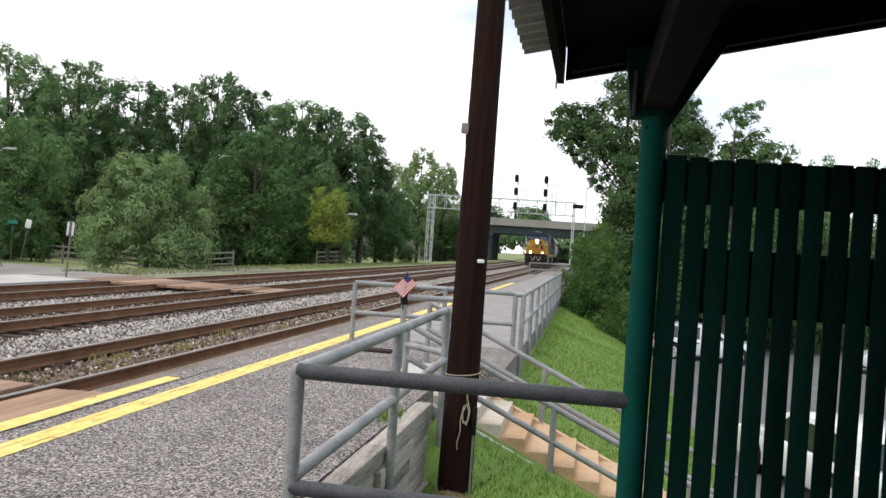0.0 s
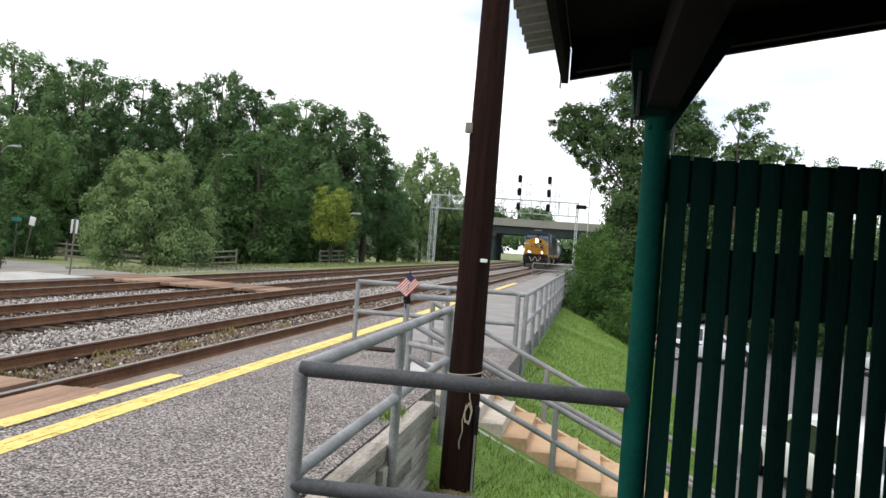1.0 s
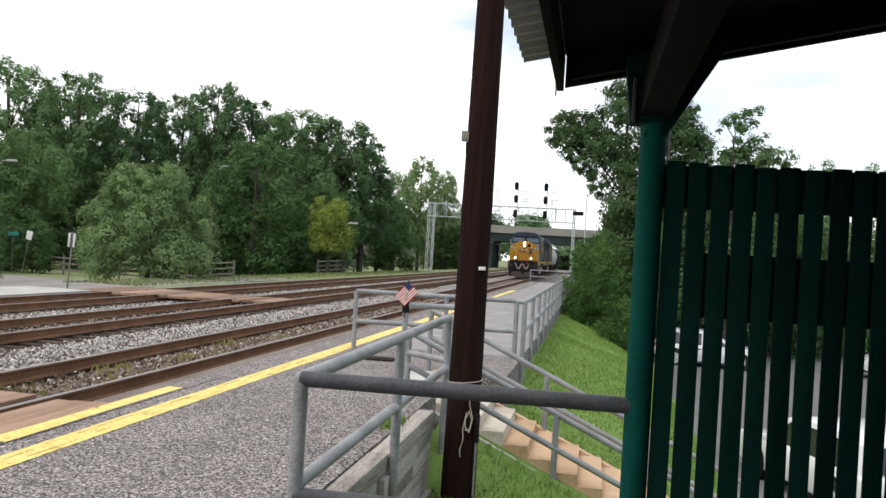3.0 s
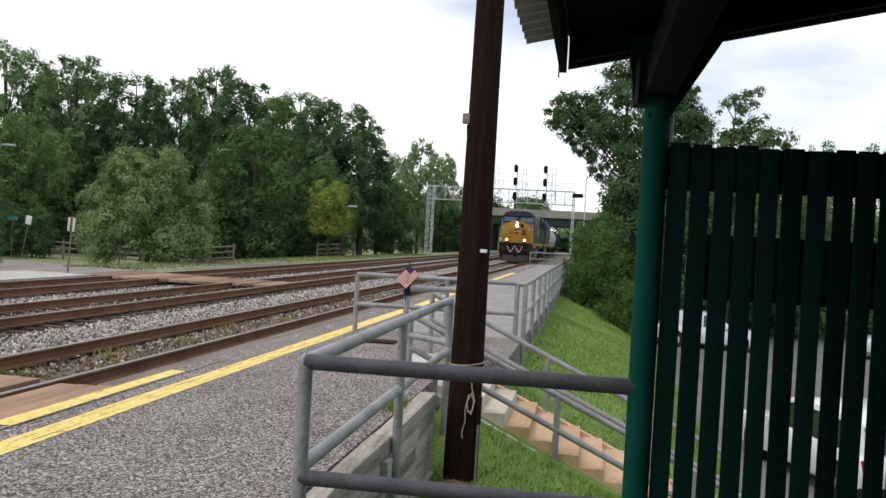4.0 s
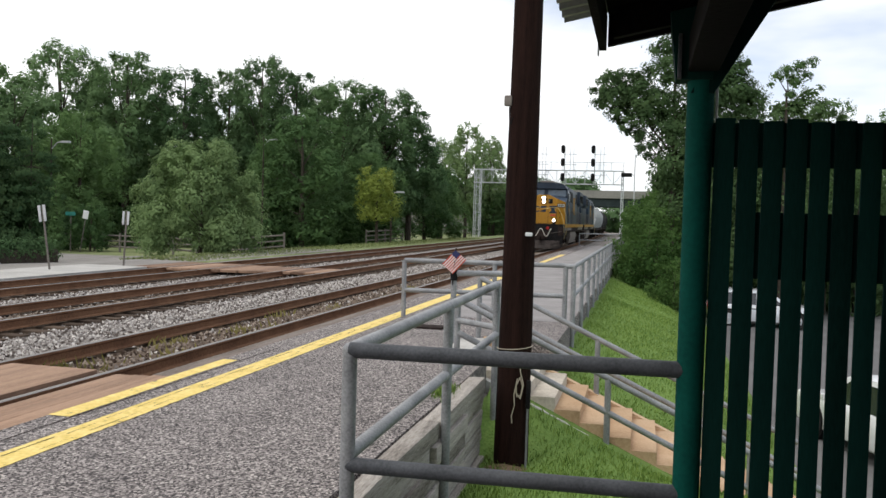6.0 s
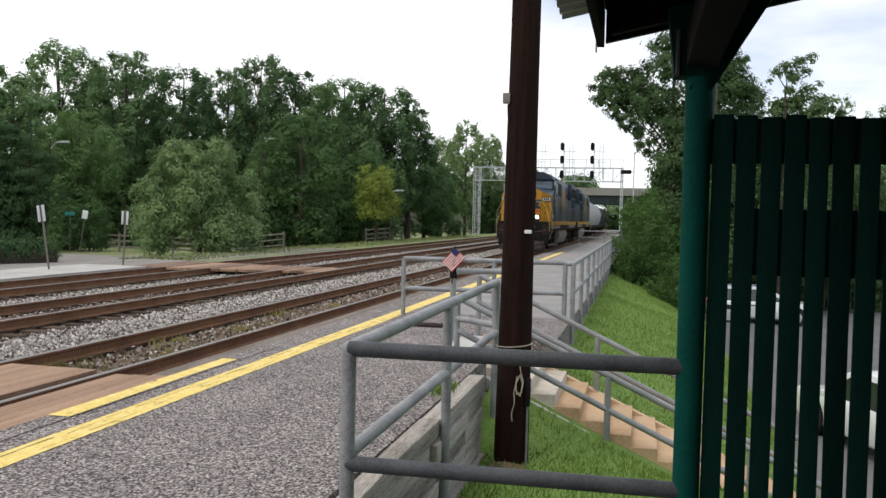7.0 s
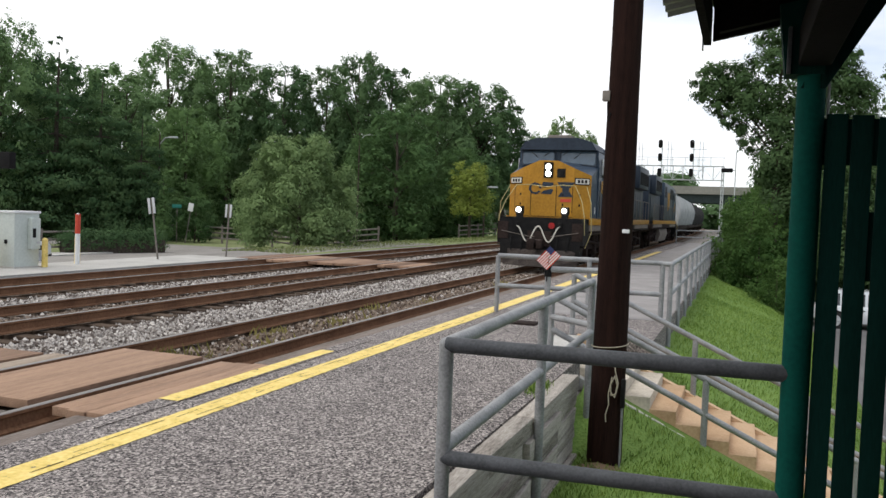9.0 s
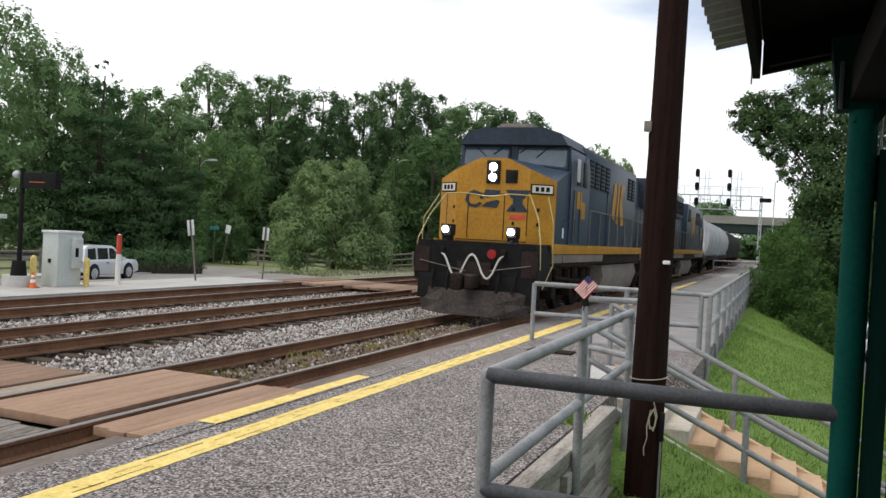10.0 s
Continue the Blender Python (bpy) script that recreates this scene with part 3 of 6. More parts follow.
# ---------------------------------------------------------------- utility pole
def utility_pole():
    ob = thing("utility_pole", "dark creosoted wooden utility pole standing in grass", "pole", at=pose(-1.375, 9.6, 0, 0, 0.5, 0))
    bm = bmesh.new()
    seg, rings = 20, 24
    prev = None
    for i in range(rings + 1):
        z = -1.1 + 10.5 * i / rings
        r = 0.198 - 0.0065 * (z + 1)
        ring = [bm.verts.new((r * math.cos(a) * (1 + 0.03 * noise.noise((math.cos(a) * 2, math.sin(a) * 2, z))), r * math.sin(a), z))
                for a in (2 * math.pi * j / seg for j in range(seg))]
        if prev:
            for j in range(seg):
                bm.faces.new((prev[j], prev[(j + 1) % seg], ring[(j + 1) % seg], ring[j]))
        prev = ring
    bm.faces.new(prev)
    part("shaft", bm, POLE, ob, smooth=60)
    b = part("junction_box", block(-0.215, -0.13, -0.14, -0.06, 3.13, 3.245, bevel=0.01), TANK, ob, "small grey box")
    part("cable", tube(bmesh.new(), [(-0.16, -0.1, 3.12), (-0.15, -0.12, 2.98), (-0.13, -0.13, 2.92), (-0.11, -0.14, 3.0)], 0.006, 6), BLACK, b)
    part("tag", block(0.09, 0.165, -0.19, -0.14, 1.68, 1.72, bevel=0.005), WHITE, ob, "small white metal tag")
    pts = [(0.205 * math.cos(a), 0.205 * math.sin(a), 0.44 - 0.05 * math.sin(a * 0.5)) for a in (math.pi + i * math.pi / 8 for i in range(9))]
    part("rope", tube(bmesh.new(), pts, 0.006, 6), ROPE, ob, "frayed pale rope")
    drop = [(0.09, -0.20, 0.30), (0.10, -0.205, 0.16), (0.14, -0.20, 0.02), (0.12, -0.20, -0.10), (0.07, -0.21, -0.12), (0.06, -0.215, 0.0), (0.10, -0.205, 0.10), (0.13, -0.20, 0.0), (0.11, -0.205, -0.14), (0.05, -0.215, -0.06), (0.07, -0.21, 0.08), (0.04, -0.22, -0.10), (0.05, -0.22, -0.22), (0.02, -0.22, -0.34), (0.03, -0.22, -0.42)]
    part("rope_end", tube(bmesh.new(), drop, 0.006, 6), ROPE, ob, "hanging frayed rope end")
    part("conduit", pipe(bmesh.new(), (0.19, -0.12, -1.05), (0.185, -0.12, -0.24), 0.012, seg=8), GALV, ob, "thin grey conduit")
    part("bracket", block(0.165, 0.215, -0.16, -0.11, -0.26, 0.06, bevel=0.01), BLACK, ob, "black bracket")
    return ob


utility_pole()


def soil_patch():
    bm = bmesh.new()
    rng = random.Random(6)
    mid = bm.verts.new((-1.42, 9.35, land(-1.42, 9.35) + 0.035))
    ring = []
    for k in range(18):
        a = 2 * math.pi * k / 18
        r = 0.33 + rng.uniform(-0.08, 0.10)
        x, y = -1.42 + r * math.cos(a), 9.45 + 1.3 * r * math.sin(a)
        ring.append(bm.verts.new((x, y, land(x, y) - 0.02)))
    for k in range(18):
        bm.faces.new((mid, ring[k], ring[(k + 1) % 18]))
    return tagged(linked("soil_patch", bm, DIRT, 80), "bare brown soil round the pole foot", "soil", kind="structure")


soil_patch()


# ---------------------------------------------------------------- shelter
def shelter():
    ob = thing("platform_shelter", "dark green timber platform shelter with corrugated roof", "shelter")
    s = 0.204

    def under(x):
        return 2.86 + s * (x + 0.25)
    bm = bmesh.new()
    pipe(bm, (0.275, 4.86, -0.3), (0.275, 4.86, 2.72), 0.072, seg=20)
    part("corner_post", bm, GREEN, ob, "round green painted post")
    for y in (-6.0, 0.5 - 4):
        part("post", pipe(bmesh.new(), (0.275, y, 0), (0.275, y, 2.72), 0.072, seg=16), GREEN, ob)
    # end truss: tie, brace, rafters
    part("brace", prism(bmesh.new(), [(0.22, 2.55), (0.34, 2.55), (0.66, under(0.66) + 0.03), (0.44, under(0.44) + 0.03)], 4.80, 4.92), SHADEGREEN, ob)
    part("cap_beam", prism(bmesh.new(), [(0.14, 2.62), (0.33, 2.62), (0.37, under(0.37) + 0.05), (0.10, under(0.10) + 0.05)], 4.78, 4.94), SHADEGREEN, ob)
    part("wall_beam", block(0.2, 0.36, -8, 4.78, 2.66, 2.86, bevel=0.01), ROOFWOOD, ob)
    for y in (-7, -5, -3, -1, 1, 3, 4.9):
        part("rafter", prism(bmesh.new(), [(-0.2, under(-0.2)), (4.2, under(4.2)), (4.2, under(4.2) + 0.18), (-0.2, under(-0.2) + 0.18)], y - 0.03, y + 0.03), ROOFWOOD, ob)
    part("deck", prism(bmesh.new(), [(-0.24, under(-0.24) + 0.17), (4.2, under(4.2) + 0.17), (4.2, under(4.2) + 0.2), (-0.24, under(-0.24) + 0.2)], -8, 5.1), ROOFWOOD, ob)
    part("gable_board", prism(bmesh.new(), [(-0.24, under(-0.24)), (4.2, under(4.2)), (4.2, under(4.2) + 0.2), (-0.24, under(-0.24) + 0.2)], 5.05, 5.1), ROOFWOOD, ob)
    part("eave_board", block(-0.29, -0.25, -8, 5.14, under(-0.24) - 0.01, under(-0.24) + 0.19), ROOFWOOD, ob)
    part("drip_edge", block(-0.30, -0.292, 5.10, 5.15, under(-0.24) - 0.04, under(-0.24) + 0.19), STEEL, ob, "thin pale metal edge")
    # corrugated sheet, ridges run down the slope
    bm = bmesh.new()
    ys = np.arange(-8, 5.16, 0.04)
    rows = []
    for x in (-0.50, 4.2):
        rows.append([bm.verts.new((x, y, under(x) + 0.225 + 0.018 * (1 if (i // 2) % 2 else -1))) for i, y in enumerate(ys)])
    for a, b, c, d in zip(rows[0], rows[0][1:], rows[1][1:], rows[1]):
        bm.faces.new((a, b, c, d))
    ext = bmesh.ops.extrude_face_region(bm, geom=list(bm.faces))
    bmesh.ops.translate(bm, vec=(0, 0, 0.012), verts=[v for v in ext["geom"] if isinstance(v, bmesh.types.BMVert)])
    part("roof_sheet", bm, SHEET, ob, "grey corrugated roof sheet", smooth=0)
    part("hanger", block(0.145, 0.165, 4.75, 4.8, 2.62, 2.86, bevel=0.004), SHADEPIPE, ob, "dull metal strap")
    part("conduit", pipe(bmesh.new(), (0.36, 4.86, 2.4), (0.36, 4.86, 2.74), 0.008, seg=8), STEEL, ob, "thin pale conduit")
    # unseen walls, added to close the shelter and keep light off the screen
    part("side_wall", block(2.44, 2.5, -8, 4.84, -0.2, 3.2), SHADEGREEN, ob)
    part("back_wall", block(4.1, 4.2, -8, 4.9, -0.2, 3.6), SHADEGREEN, ob)
    part("front_wall", block(0.2, 0.27, -8, 0.3, -0.02, 2.66), SHADEGREEN, ob)
    part("end_wall", block(0.3, 4.1, -8.1, -8.0, -0.2, 3.6), SHADEGREEN, ob)
    return ob


shelter()


def slat_fence():
    ob = thing("slatted_screen", "dark green vertical board screen closing the shelter end", "fence")
    rng = random.Random(2)
    x = 0.360
    while x < 4.0:
        w = 0.1005 + rng.uniform(-0.004, 0.004)
        top = 2.415 - 0.012 * (x - 0.36) + rng.uniform(-0.008, 0.008)
        bm = block(-w / 2, w / 2, -0.011, 0.011, -1.0, top, bevel=0.004)
        p = part("board", bm, SHADEGREEN, ob)
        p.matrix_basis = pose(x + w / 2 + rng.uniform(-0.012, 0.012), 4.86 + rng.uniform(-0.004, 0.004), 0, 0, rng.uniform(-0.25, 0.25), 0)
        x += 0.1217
    part("back_rail", block(0.34, 4.0, 4.875, 4.915, 2.16, 2.40, bevel=0.004), SHADEGREEN, ob)
    # added board, darkens the slits where shaded bushes stand beyond the car park
    part("backing_board", block(0.58, 4.0, 4.876, 4.90, 1.56, 1.92, bevel=0.004), SHADEGREEN, ob)
    part("back_rail", block(0.34, 4.0, 4.875, 4.915, 0.2, 0.3, bevel=0.004), SHADEGREEN, ob)
    return ob


slat_fence()


# ---------------------------------------------------------------- trees
def crown_mesh(name, seed, blobs, leaf, count, material, droop=0.0):
    """Leaves gathered in tufts on boughs: blobs of (x, y, z, rx, rz)."""
    rng = np.random.default_rng(seed)
    arr = np.array(blobs)
    size = arr[:, 3] * (arr[:, 3] + arr[:, 4])
    tufts = max(700, 24 * len(blobs))
    bough = arr[rng.choice(len(blobs), tufts, p=size / size.sum())]
    d = rng.normal(size=(tufts, 3))
    d[:, 2] += 0.45
    d /= np.linalg.norm(d, axis=1)[:, None]
    span = np.stack([bough[:, 3], bough[:, 3], bough[:, 4]], 1)
    cen = bough[:, :3] + d * span * rng.uniform(0.62, 1.02, (tufts, 1))
    wide = span * rng.uniform(0.26, 0.52, (tufts, 1)) + leaf * 0.6
    k = rng.integers(0, tufts, count)
    e = rng.normal(size=(count, 3))
    e /= np.linalg.norm(e, axis=1)[:, None]
    p = cen[k] + e * wide[k] * rng.random((count, 1)) ** 0.6
    nrm = 0.32 * e + 1.0 * d[k] + np.array((0, 0, 0.35 - droop * 0.3)) + rng.normal(size=(count, 3)) * 0.2
    a = np.cross(nrm, rng.normal(size=(count, 3)))
    a[:, 2] -= droop
    a /= np.linalg.norm(a, axis=1)[:, None]
    b = np.cross(nrm, a)
    b /= np.linalg.norm(b, axis=1)[:, None]
    s = leaf * rng.uniform(0.6, 1.3, (count, 1))
    v = np.stack([p - a * s, p + b * s * 0.5, p + a * s, p - b * s * 0.5], 1).reshape(-1, 3)
    me = bpy.data.meshes.new(name)
    me.from_pydata(v.tolist(), [], [(4 * i, 4 * i + 1, 4 * i + 2, 4 * i + 3) for i in range(count)])
    me.materials.append(material)
    return me


def limb(bm, p, q, r0, r1):
    pipe(bm, p, q, r0, r1, seg=8)


def tree(seed, height, spread, material, leaf, count, label, stem=0.25, group="", conifer=False, clumps=()):
    """A tree of unit position: trunk with limbs, crown of leaves."""
    rng = random.Random(seed)
    ob = thing("tree", label, "tree", group)
    bm = bmesh.new()
    limb(bm, (0, 0, -0.3), (0.1, 0, height * 0.55), 0.022 * height, 0.010 * height)
    limb(bm, (0.1, 0, height * 0.55), (0.0, 0.1, height * 0.92), 0.010 * height, 0.003 * height)
    blobs = []
    if clumps:
        for n, (x, y, z, r) in enumerate(clumps):
            blobs.append((x, y, z, r * 1.1, r * 0.95))
            if n % 4 == 0:
                limb(bm, (0.06, 0, min(max(z - 1.1 * math.hypot(x, y) - 0.3, z * 0.5), height * 0.9)), (x, y, z), 0.0028 * height, 0.0008 * height)
    elif conifer:
        for i in range(11):
            u = i / 10
            z = height * (0.08 + 0.87 * u)
            r = spread * (1 - u) ** 0.65 + 0.6
            for k in range(6 if u < 0.75 else 4):
                a = k * 1.05 + i * 1.3 + rng.uniform(-0.3, 0.3)
                out = r * rng.uniform(0.5, 0.78)
                q = (out * math.cos(a), out * math.sin(a), z - 0.12 * out + rng.uniform(-0.5, 0.5))
                blobs.append((*q, r * rng.uniform(0.3, 0.46), 0.09 * r + 0.16))
                if u < 0.8:
                    limb(bm, (0.05, 0, z), q, 0.004 * height, 0.001 * height)
    else:
        n = 64
        for i in range(n):
            a, u = i * 2.4 + rng.uniform(-0.7, 0.7), (i + rng.uniform(0, 1)) / n
            z = height * (stem + (0.95 - stem) * u)
            w = math.sin(math.pi * (0.20 + 0.64 * u)) ** 0.7 * spread * rng.uniform(0.85, 1.1)
            out = w * (0.12 + 0.76 * math.sqrt(rng.random()))
            q = (out * math.cos(a), out * math.sin(a), z)
            r = spread * rng.uniform(0.20, 0.36) * (1.1 - 0.45 * u)
            blobs.append((*q, r, r * rng.uniform(0.75, 1.05)))
            if i % 6 == 1:
                limb(bm, (0.05, 0, z * 0.72), q, 0.005 * height, 0.0015 * height)
    part("trunk", bm, BARK, ob)
    cr = new("crown", crown_mesh("crown", seed, blobs, leaf, count, material, 0.5 if conifer else 0.1))
    cr.parent = ob
    return ob


def plant(src, rows, seed):
    rng = random.Random(seed)
    first = True
    for x, y, z, k, w in rows:
        m = pose(x, y, z, 0, 0, rng.uniform(0, 360)) @ Matrix.Diagonal((w, w, k, 1))
        if first:
            src.matrix_basis = m
            first = False
        else:
            o = src.copy()
            scene.collection.objects.link(o)
            for c in src.children:
                cc = c.copy()
                scene.collection.objects.link(cc)
                cc.parent = o
            o.matrix_basis = m


WOOD = "tall leafy roadside tree in full summer leaf"
# place, height and half width as shares of the first tree's
plant(tree(11, 16.3, 4.1, LEAF_A, 0.152, 24000, WOOD, stem=0.2, group="wood behind the tracks"), (
    (-57.3, 74.0, -0.9, 1.21, 1.15), (-42.3, 72.0, -0.9, 1.02, 0.95), (-27.8, 76.0, -0.9, 0.98, 1.05), (-36.2, 76.0, -0.9, 1.13, 0.85),
    (-53.0, 76.0, -0.9, 1.08, 0.95), (-24.3, 78.0, -0.9, 0.96, 1.0), (-31.2, 80.0, -0.9, 0.98, 0.90)), 1)
plant(tree(12, 16.3, 3.9, LEAF_A, 0.152, 24000, WOOD, stem=0.26, group="wood behind the tracks"), (
    (-48.4, 72.0, -0.9, 1.12, 1.10), (-39.8, 76.0, -0.9, 1.06, 0.80), (-33.6, 78.0, -0.9, 1.06, 0.85), 
    (-22.4, 80.0, -0.9, 0.84, 0.95), (-52.5, 62.0, -0.9, 0.82, 1.0)), 2)
plant(tree(19, 15.0, 4.9, LEAF_A, 0.14, 27000, "broad light green tree with heavy leafy boughs", stem=0.04, group="wood behind the tracks"), (
    (-48.8, 40.0, -0.9, 1.12, 1.05), (-47.6, 44.0, -0.9, 1.0, 0.80)), 6)
plant(tree(13, 13.0, 4.4, LEAF_B, 0.15, 21000, "dark green leafy tree at the edge of the wood", stem=0.06, group="wood behind the tracks"), (
    (-26.9, 64.0, -0.9, 0.87, 1.05), (-41.8, 56.5, -0.9, 0.80, 0.78), (-30.4, 67.0, -0.9, 0.72, 0.80), (-23.4, 71.0, -0.9, 0.66, 0.80),
    (-24.6, 95.0, -0.5, 0.79, 0.90), (-23.9, 99.0, -0.5, 0.56, 0.80), (-22.0, 126.0, -0.5, 0.54, 1.20), (-45.8, 58.5, -0.9, 0.72, 0.9)), 3)
plant(tree(30, 14.0, 4.6, LEAF_A, 0.24, 8500, "leafy tree deep in the wood behind the tracks", stem=0.03, group="wood behind the tracks"), (
    (-35.4, 84.0, -0.9, 0.92, 1.1), (-41.0, 86.0, -0.9, 0.95, 1.1), (-47.0, 88.0, -0.9, 1.0, 1.1), (-53.5, 86.0, -0.9, 1.05, 1.1), (-30.0, 88.0, -0.9, 0.92, 1.1), (-60.0, 84.0, -0.9, 1.05, 1.2),
    (-45.4, 79.5, -0.9, 1.05, 0.85), (-50.5, 80.0, -0.9, 1.05, 0.9), (-38.0, 82.0, -0.9, 1.05, 0.9), (-28.6, 84.0, -0.9, 0.96, 0.9), (-58.0, 60.0, -0.9, 1.1, 1.1), (-62.0, 70.0, -0.9, 1.2, 1.2), (-53.5, 50.5, -0.9, 1.0, 1.1)), 17)
plant(tree(14, 13.0, 4.2, LEAF_C, 0.2, 11000, "thin pale leafy tree near the signal bridge", stem=0.2, group="far trees"), (
    (-25.0, 120.0, -0.5, 1.28, 0.95), (-22.4, 125.0, -0.5, 1.16, 0.85), (-27.6, 116.0, -0.5, 1.08, 0.80)), 4)
plant(tree(15, 13.0, 5.0, LEAF_E, 0.13, 25000, "dark green conifer with drooping boughs", group="conifers", conifer=True), (
    (-44.6, 46.0, -0.9, 1.06, 1.06), (-42.0, 47.2, -0.9, 0.90, 0.80), (-39.4, 48.2, -0.9, 0.70, 0.56)), 5)
# clumps of each crown: offset from the trunk, height, size
BANK = ((-1.0, 0, 7.4, 0.5), (-0.5, 0.1, 6.8, 0.55), (-0.2, 0, 6.0, 0.6), (-1.3, 0.1, 8.0, 0.45), (-2.6, 0, 10.0, 0.75), (-2.0, 0.2, 9.4, 0.7), (-1.5, 0.1, 9.9, 0.8), (-1.9, 0, 10.6, 0.6), (-1.2, 0, 8.8, 0.7), (-2.9, 0.1, 9.6, 0.6), (-1.6, 0.2, 8.2, 0.5), (-3.3, 0, 10.0, 0.5), (2.4, 0.2, 10.9, 0.8), (2.9, 0, 10.2, 0.7), (3.4, 0.3, 9.5, 0.7), (2.5, 0.3, 9.4, 0.9), (3.2, 0.1, 8.8, 0.8), (2.0, 0.3, 11.8, 0.6), (-3.2, 0, 9.8, 0.5), (-3.35, 0.2, 10.3, 0.4), (-2.9, 0.1, 10.7, 0.5), (-2.6, 0.2, 9.1, 0.4), (-2.2, 0, 8.5, 0.35), (0.8, 0.3, 8.6, 1.1), (1.6, 0.4, 6.4, 1.2), (2.6, 0.3, 7.6, 1.1), (2.8, 0.2, 5.6, 1.2), (-2.8, 0, 10.0, 0.5), (-2.2, 0.3, 10.2, 0.6), (-2.5, -0.2, 9.2, 0.45), (-1.6, 0.2, 10.3, 0.65), (-1.4, -0.3, 9.4, 0.6), (-1.9, 0, 8.7, 0.4),
        (-0.5, 0, 11.9, 0.65), (0.1, 0.3, 12.3, 0.8), (-0.8, 0.2, 10.9, 0.7), (0.1, -0.3, 10.9, 0.9), (-0.6, 0, 9.7, 0.8), (0.2, 0.4, 9.3, 0.9),
        (0.9, 0, 12.0, 0.9), (1.4, 0.2, 11.4, 0.9), (1.3, 0, 9.8, 1.2), (-0.3, 0, 8.3, 0.75), (0.3, 0.2, 7.7, 0.9), (0.2, -0.2, 6.5, 1.0),
        (2.4, 0, 11.4, 0.6), (3.0, 0.2, 11.3, 0.3), (2.4, 0, 10.1, 0.75), (3.1, 0.2, 9.7, 0.6), (2.0, 0, 9.1, 0.9), (1.4, 0, 7.4, 1.3), (0.9, 0, 4.6, 1.3), (0.4, 0.2, 5.6, 0.8), (0.0, 0.1, 7.0, 0.5), (1.8, 0, 5.2, 1.5), (-1.0, 0, 9.0, 0.5))
SIDE = ((0.0, 0.2, 9.4, 0.6), (0.9, 0.1, 9.8, 0.6), (1.5, 0.2, 10.0, 0.55), (2.1, 0.1, 9.4, 0.5), (2.5, 0, 9.0, 0.4), (-1.4, 0.2, 9.0, 0.6), (-0.2, 0, 8.9, 0.55), (0.5, 0.2, 9.2, 0.65), (1.2, 0, 9.3, 0.65), (1.7, 0.1, 8.7, 0.55), (-0.9, 0, 8.5, 0.6), (0.3, 0, 7.8, 1.0), (1.3, 0.2, 7.6, 0.9), (-0.6, 0, 7.0, 1.2), (0.8, 0, 6.2, 1.3),
        (-1.4, 0.2, 7.6, 0.8), (0.0, 0, 4.6, 1.5), (-1.4, 0, 4.8, 1.3), (1.5, 0, 4.6, 1.3), (-2.6, 0, 6.4, 1.2), (-2.8, 0.2, 4.4, 1.4), (-2.3, 0, 8.0, 0.7), (0.6, 0, 2.8, 1.6), (-1.6, 0, 2.9, 1.6))
WISP = ((0.0, 0, 10.9, 0.3), (0.5, 0.1, 11.1, 0.28), (1.0, 0, 11.3, 0.24), (0.3, 0, 10.5, 0.3), (-0.4, 0.1, 10.7, 0.24), (0.8, 0, 10.7, 0.22), (-0.7, 0, 10.3, 0.14), (0.2, 0.1, 9.9, 0.2))
single = tree(16, 12.5, 3.4, LEAF_F, 0.085, 62000, "spreading leafy tree beyond the grass bank", group="trees by the car park", clumps=BANK)
single.matrix_basis = pose(1.2, 40.0, -2.1)
single = tree(18, 9.5, 2.6, LEAF_F, 0.09, 28000, "low dense tree beyond the car park", group="trees by the car park", clumps=SIDE)
single.matrix_basis = pose(5.8, 40.5, -2.2)
single = tree(26, 11.0, 2.6, LEAF_B, 0.075, 1500, "thin wispy tree top above the shelter screen", clumps=WISP)
single.matrix_basis = pose(6.0, 40.0, -2.1)
plant(tree(17, 11.0, 2.8, LEAF_B, 0.09, 11000, "leafy tree beyond the car park", stem=0.2, group="trees by the car park"), (
    (8.6, 44.0, -2.2, 0.96, 0.80), (15.0, 60.0, -2.2, 1.11, 0.80), (18.0, 60.0, -2.2, 1.10, 0.90)), 7)
# single trees and shrubs
def dome(seed, count, wide, base, top):
    """Boughs over a rounded crown, fuller towards the outside."""
    rng = random.Random(seed)
    rows = []
    for i in range(count):
        u = (i + rng.random()) / count
        a = i * 2.4 + rng.uniform(-0.4, 0.4)
        w = wide * math.sin(math.pi * (0.28 + 0.62 * u)) ** 0.8 * (0.35 + 0.55 * math.sqrt(rng.random()))
        rows.append((w * math.cos(a), w * math.sin(a), base + (top - base) * u, wide * rng.uniform(0.15, 0.27) * (1.1 - 0.4 * u)))
    return rows


plant(tree(21, 6.0, 3.4, LEAF_C, 0.085, 48000, "round pale green ornamental tree on the lawn", clumps=dome(21, 95, 3.45, 0.85, 5.75)), ((-21.3, 38.0, -0.75, 1.0, 0.93),), 8)
plant(tree(28, 3.4, 1.6, LEAF_B, 0.07, 9000, "rounded dark green bush beside the side road", clumps=dome(28, 34, 1.7, 0.3, 3.0)), ((-35.7, 49.3, -0.9, 1.0, 1.0),), 15)
plant(tree(29, 4.6, 0.6, LEAF_B, 0.06, 6000, "narrow upright evergreen beside the hedge", clumps=[(0.22 * math.cos(2.4 * i), 0.22 * math.sin(2.4 * i), 0.3 + 0.19 * i, 0.42 - 0.012 * i) for i in range(22)]), ((-35.7, 46.0, -0.9, 1.0, 1.0),), 16)
plant(tree(22, 6.4, 1.9, LEAF_D, 0.085, 9000, "young yellow-green tree beside the fence", stem=0.38), ((-19.8, 62.0, -0.5, 1.0, 1.1),), 9)
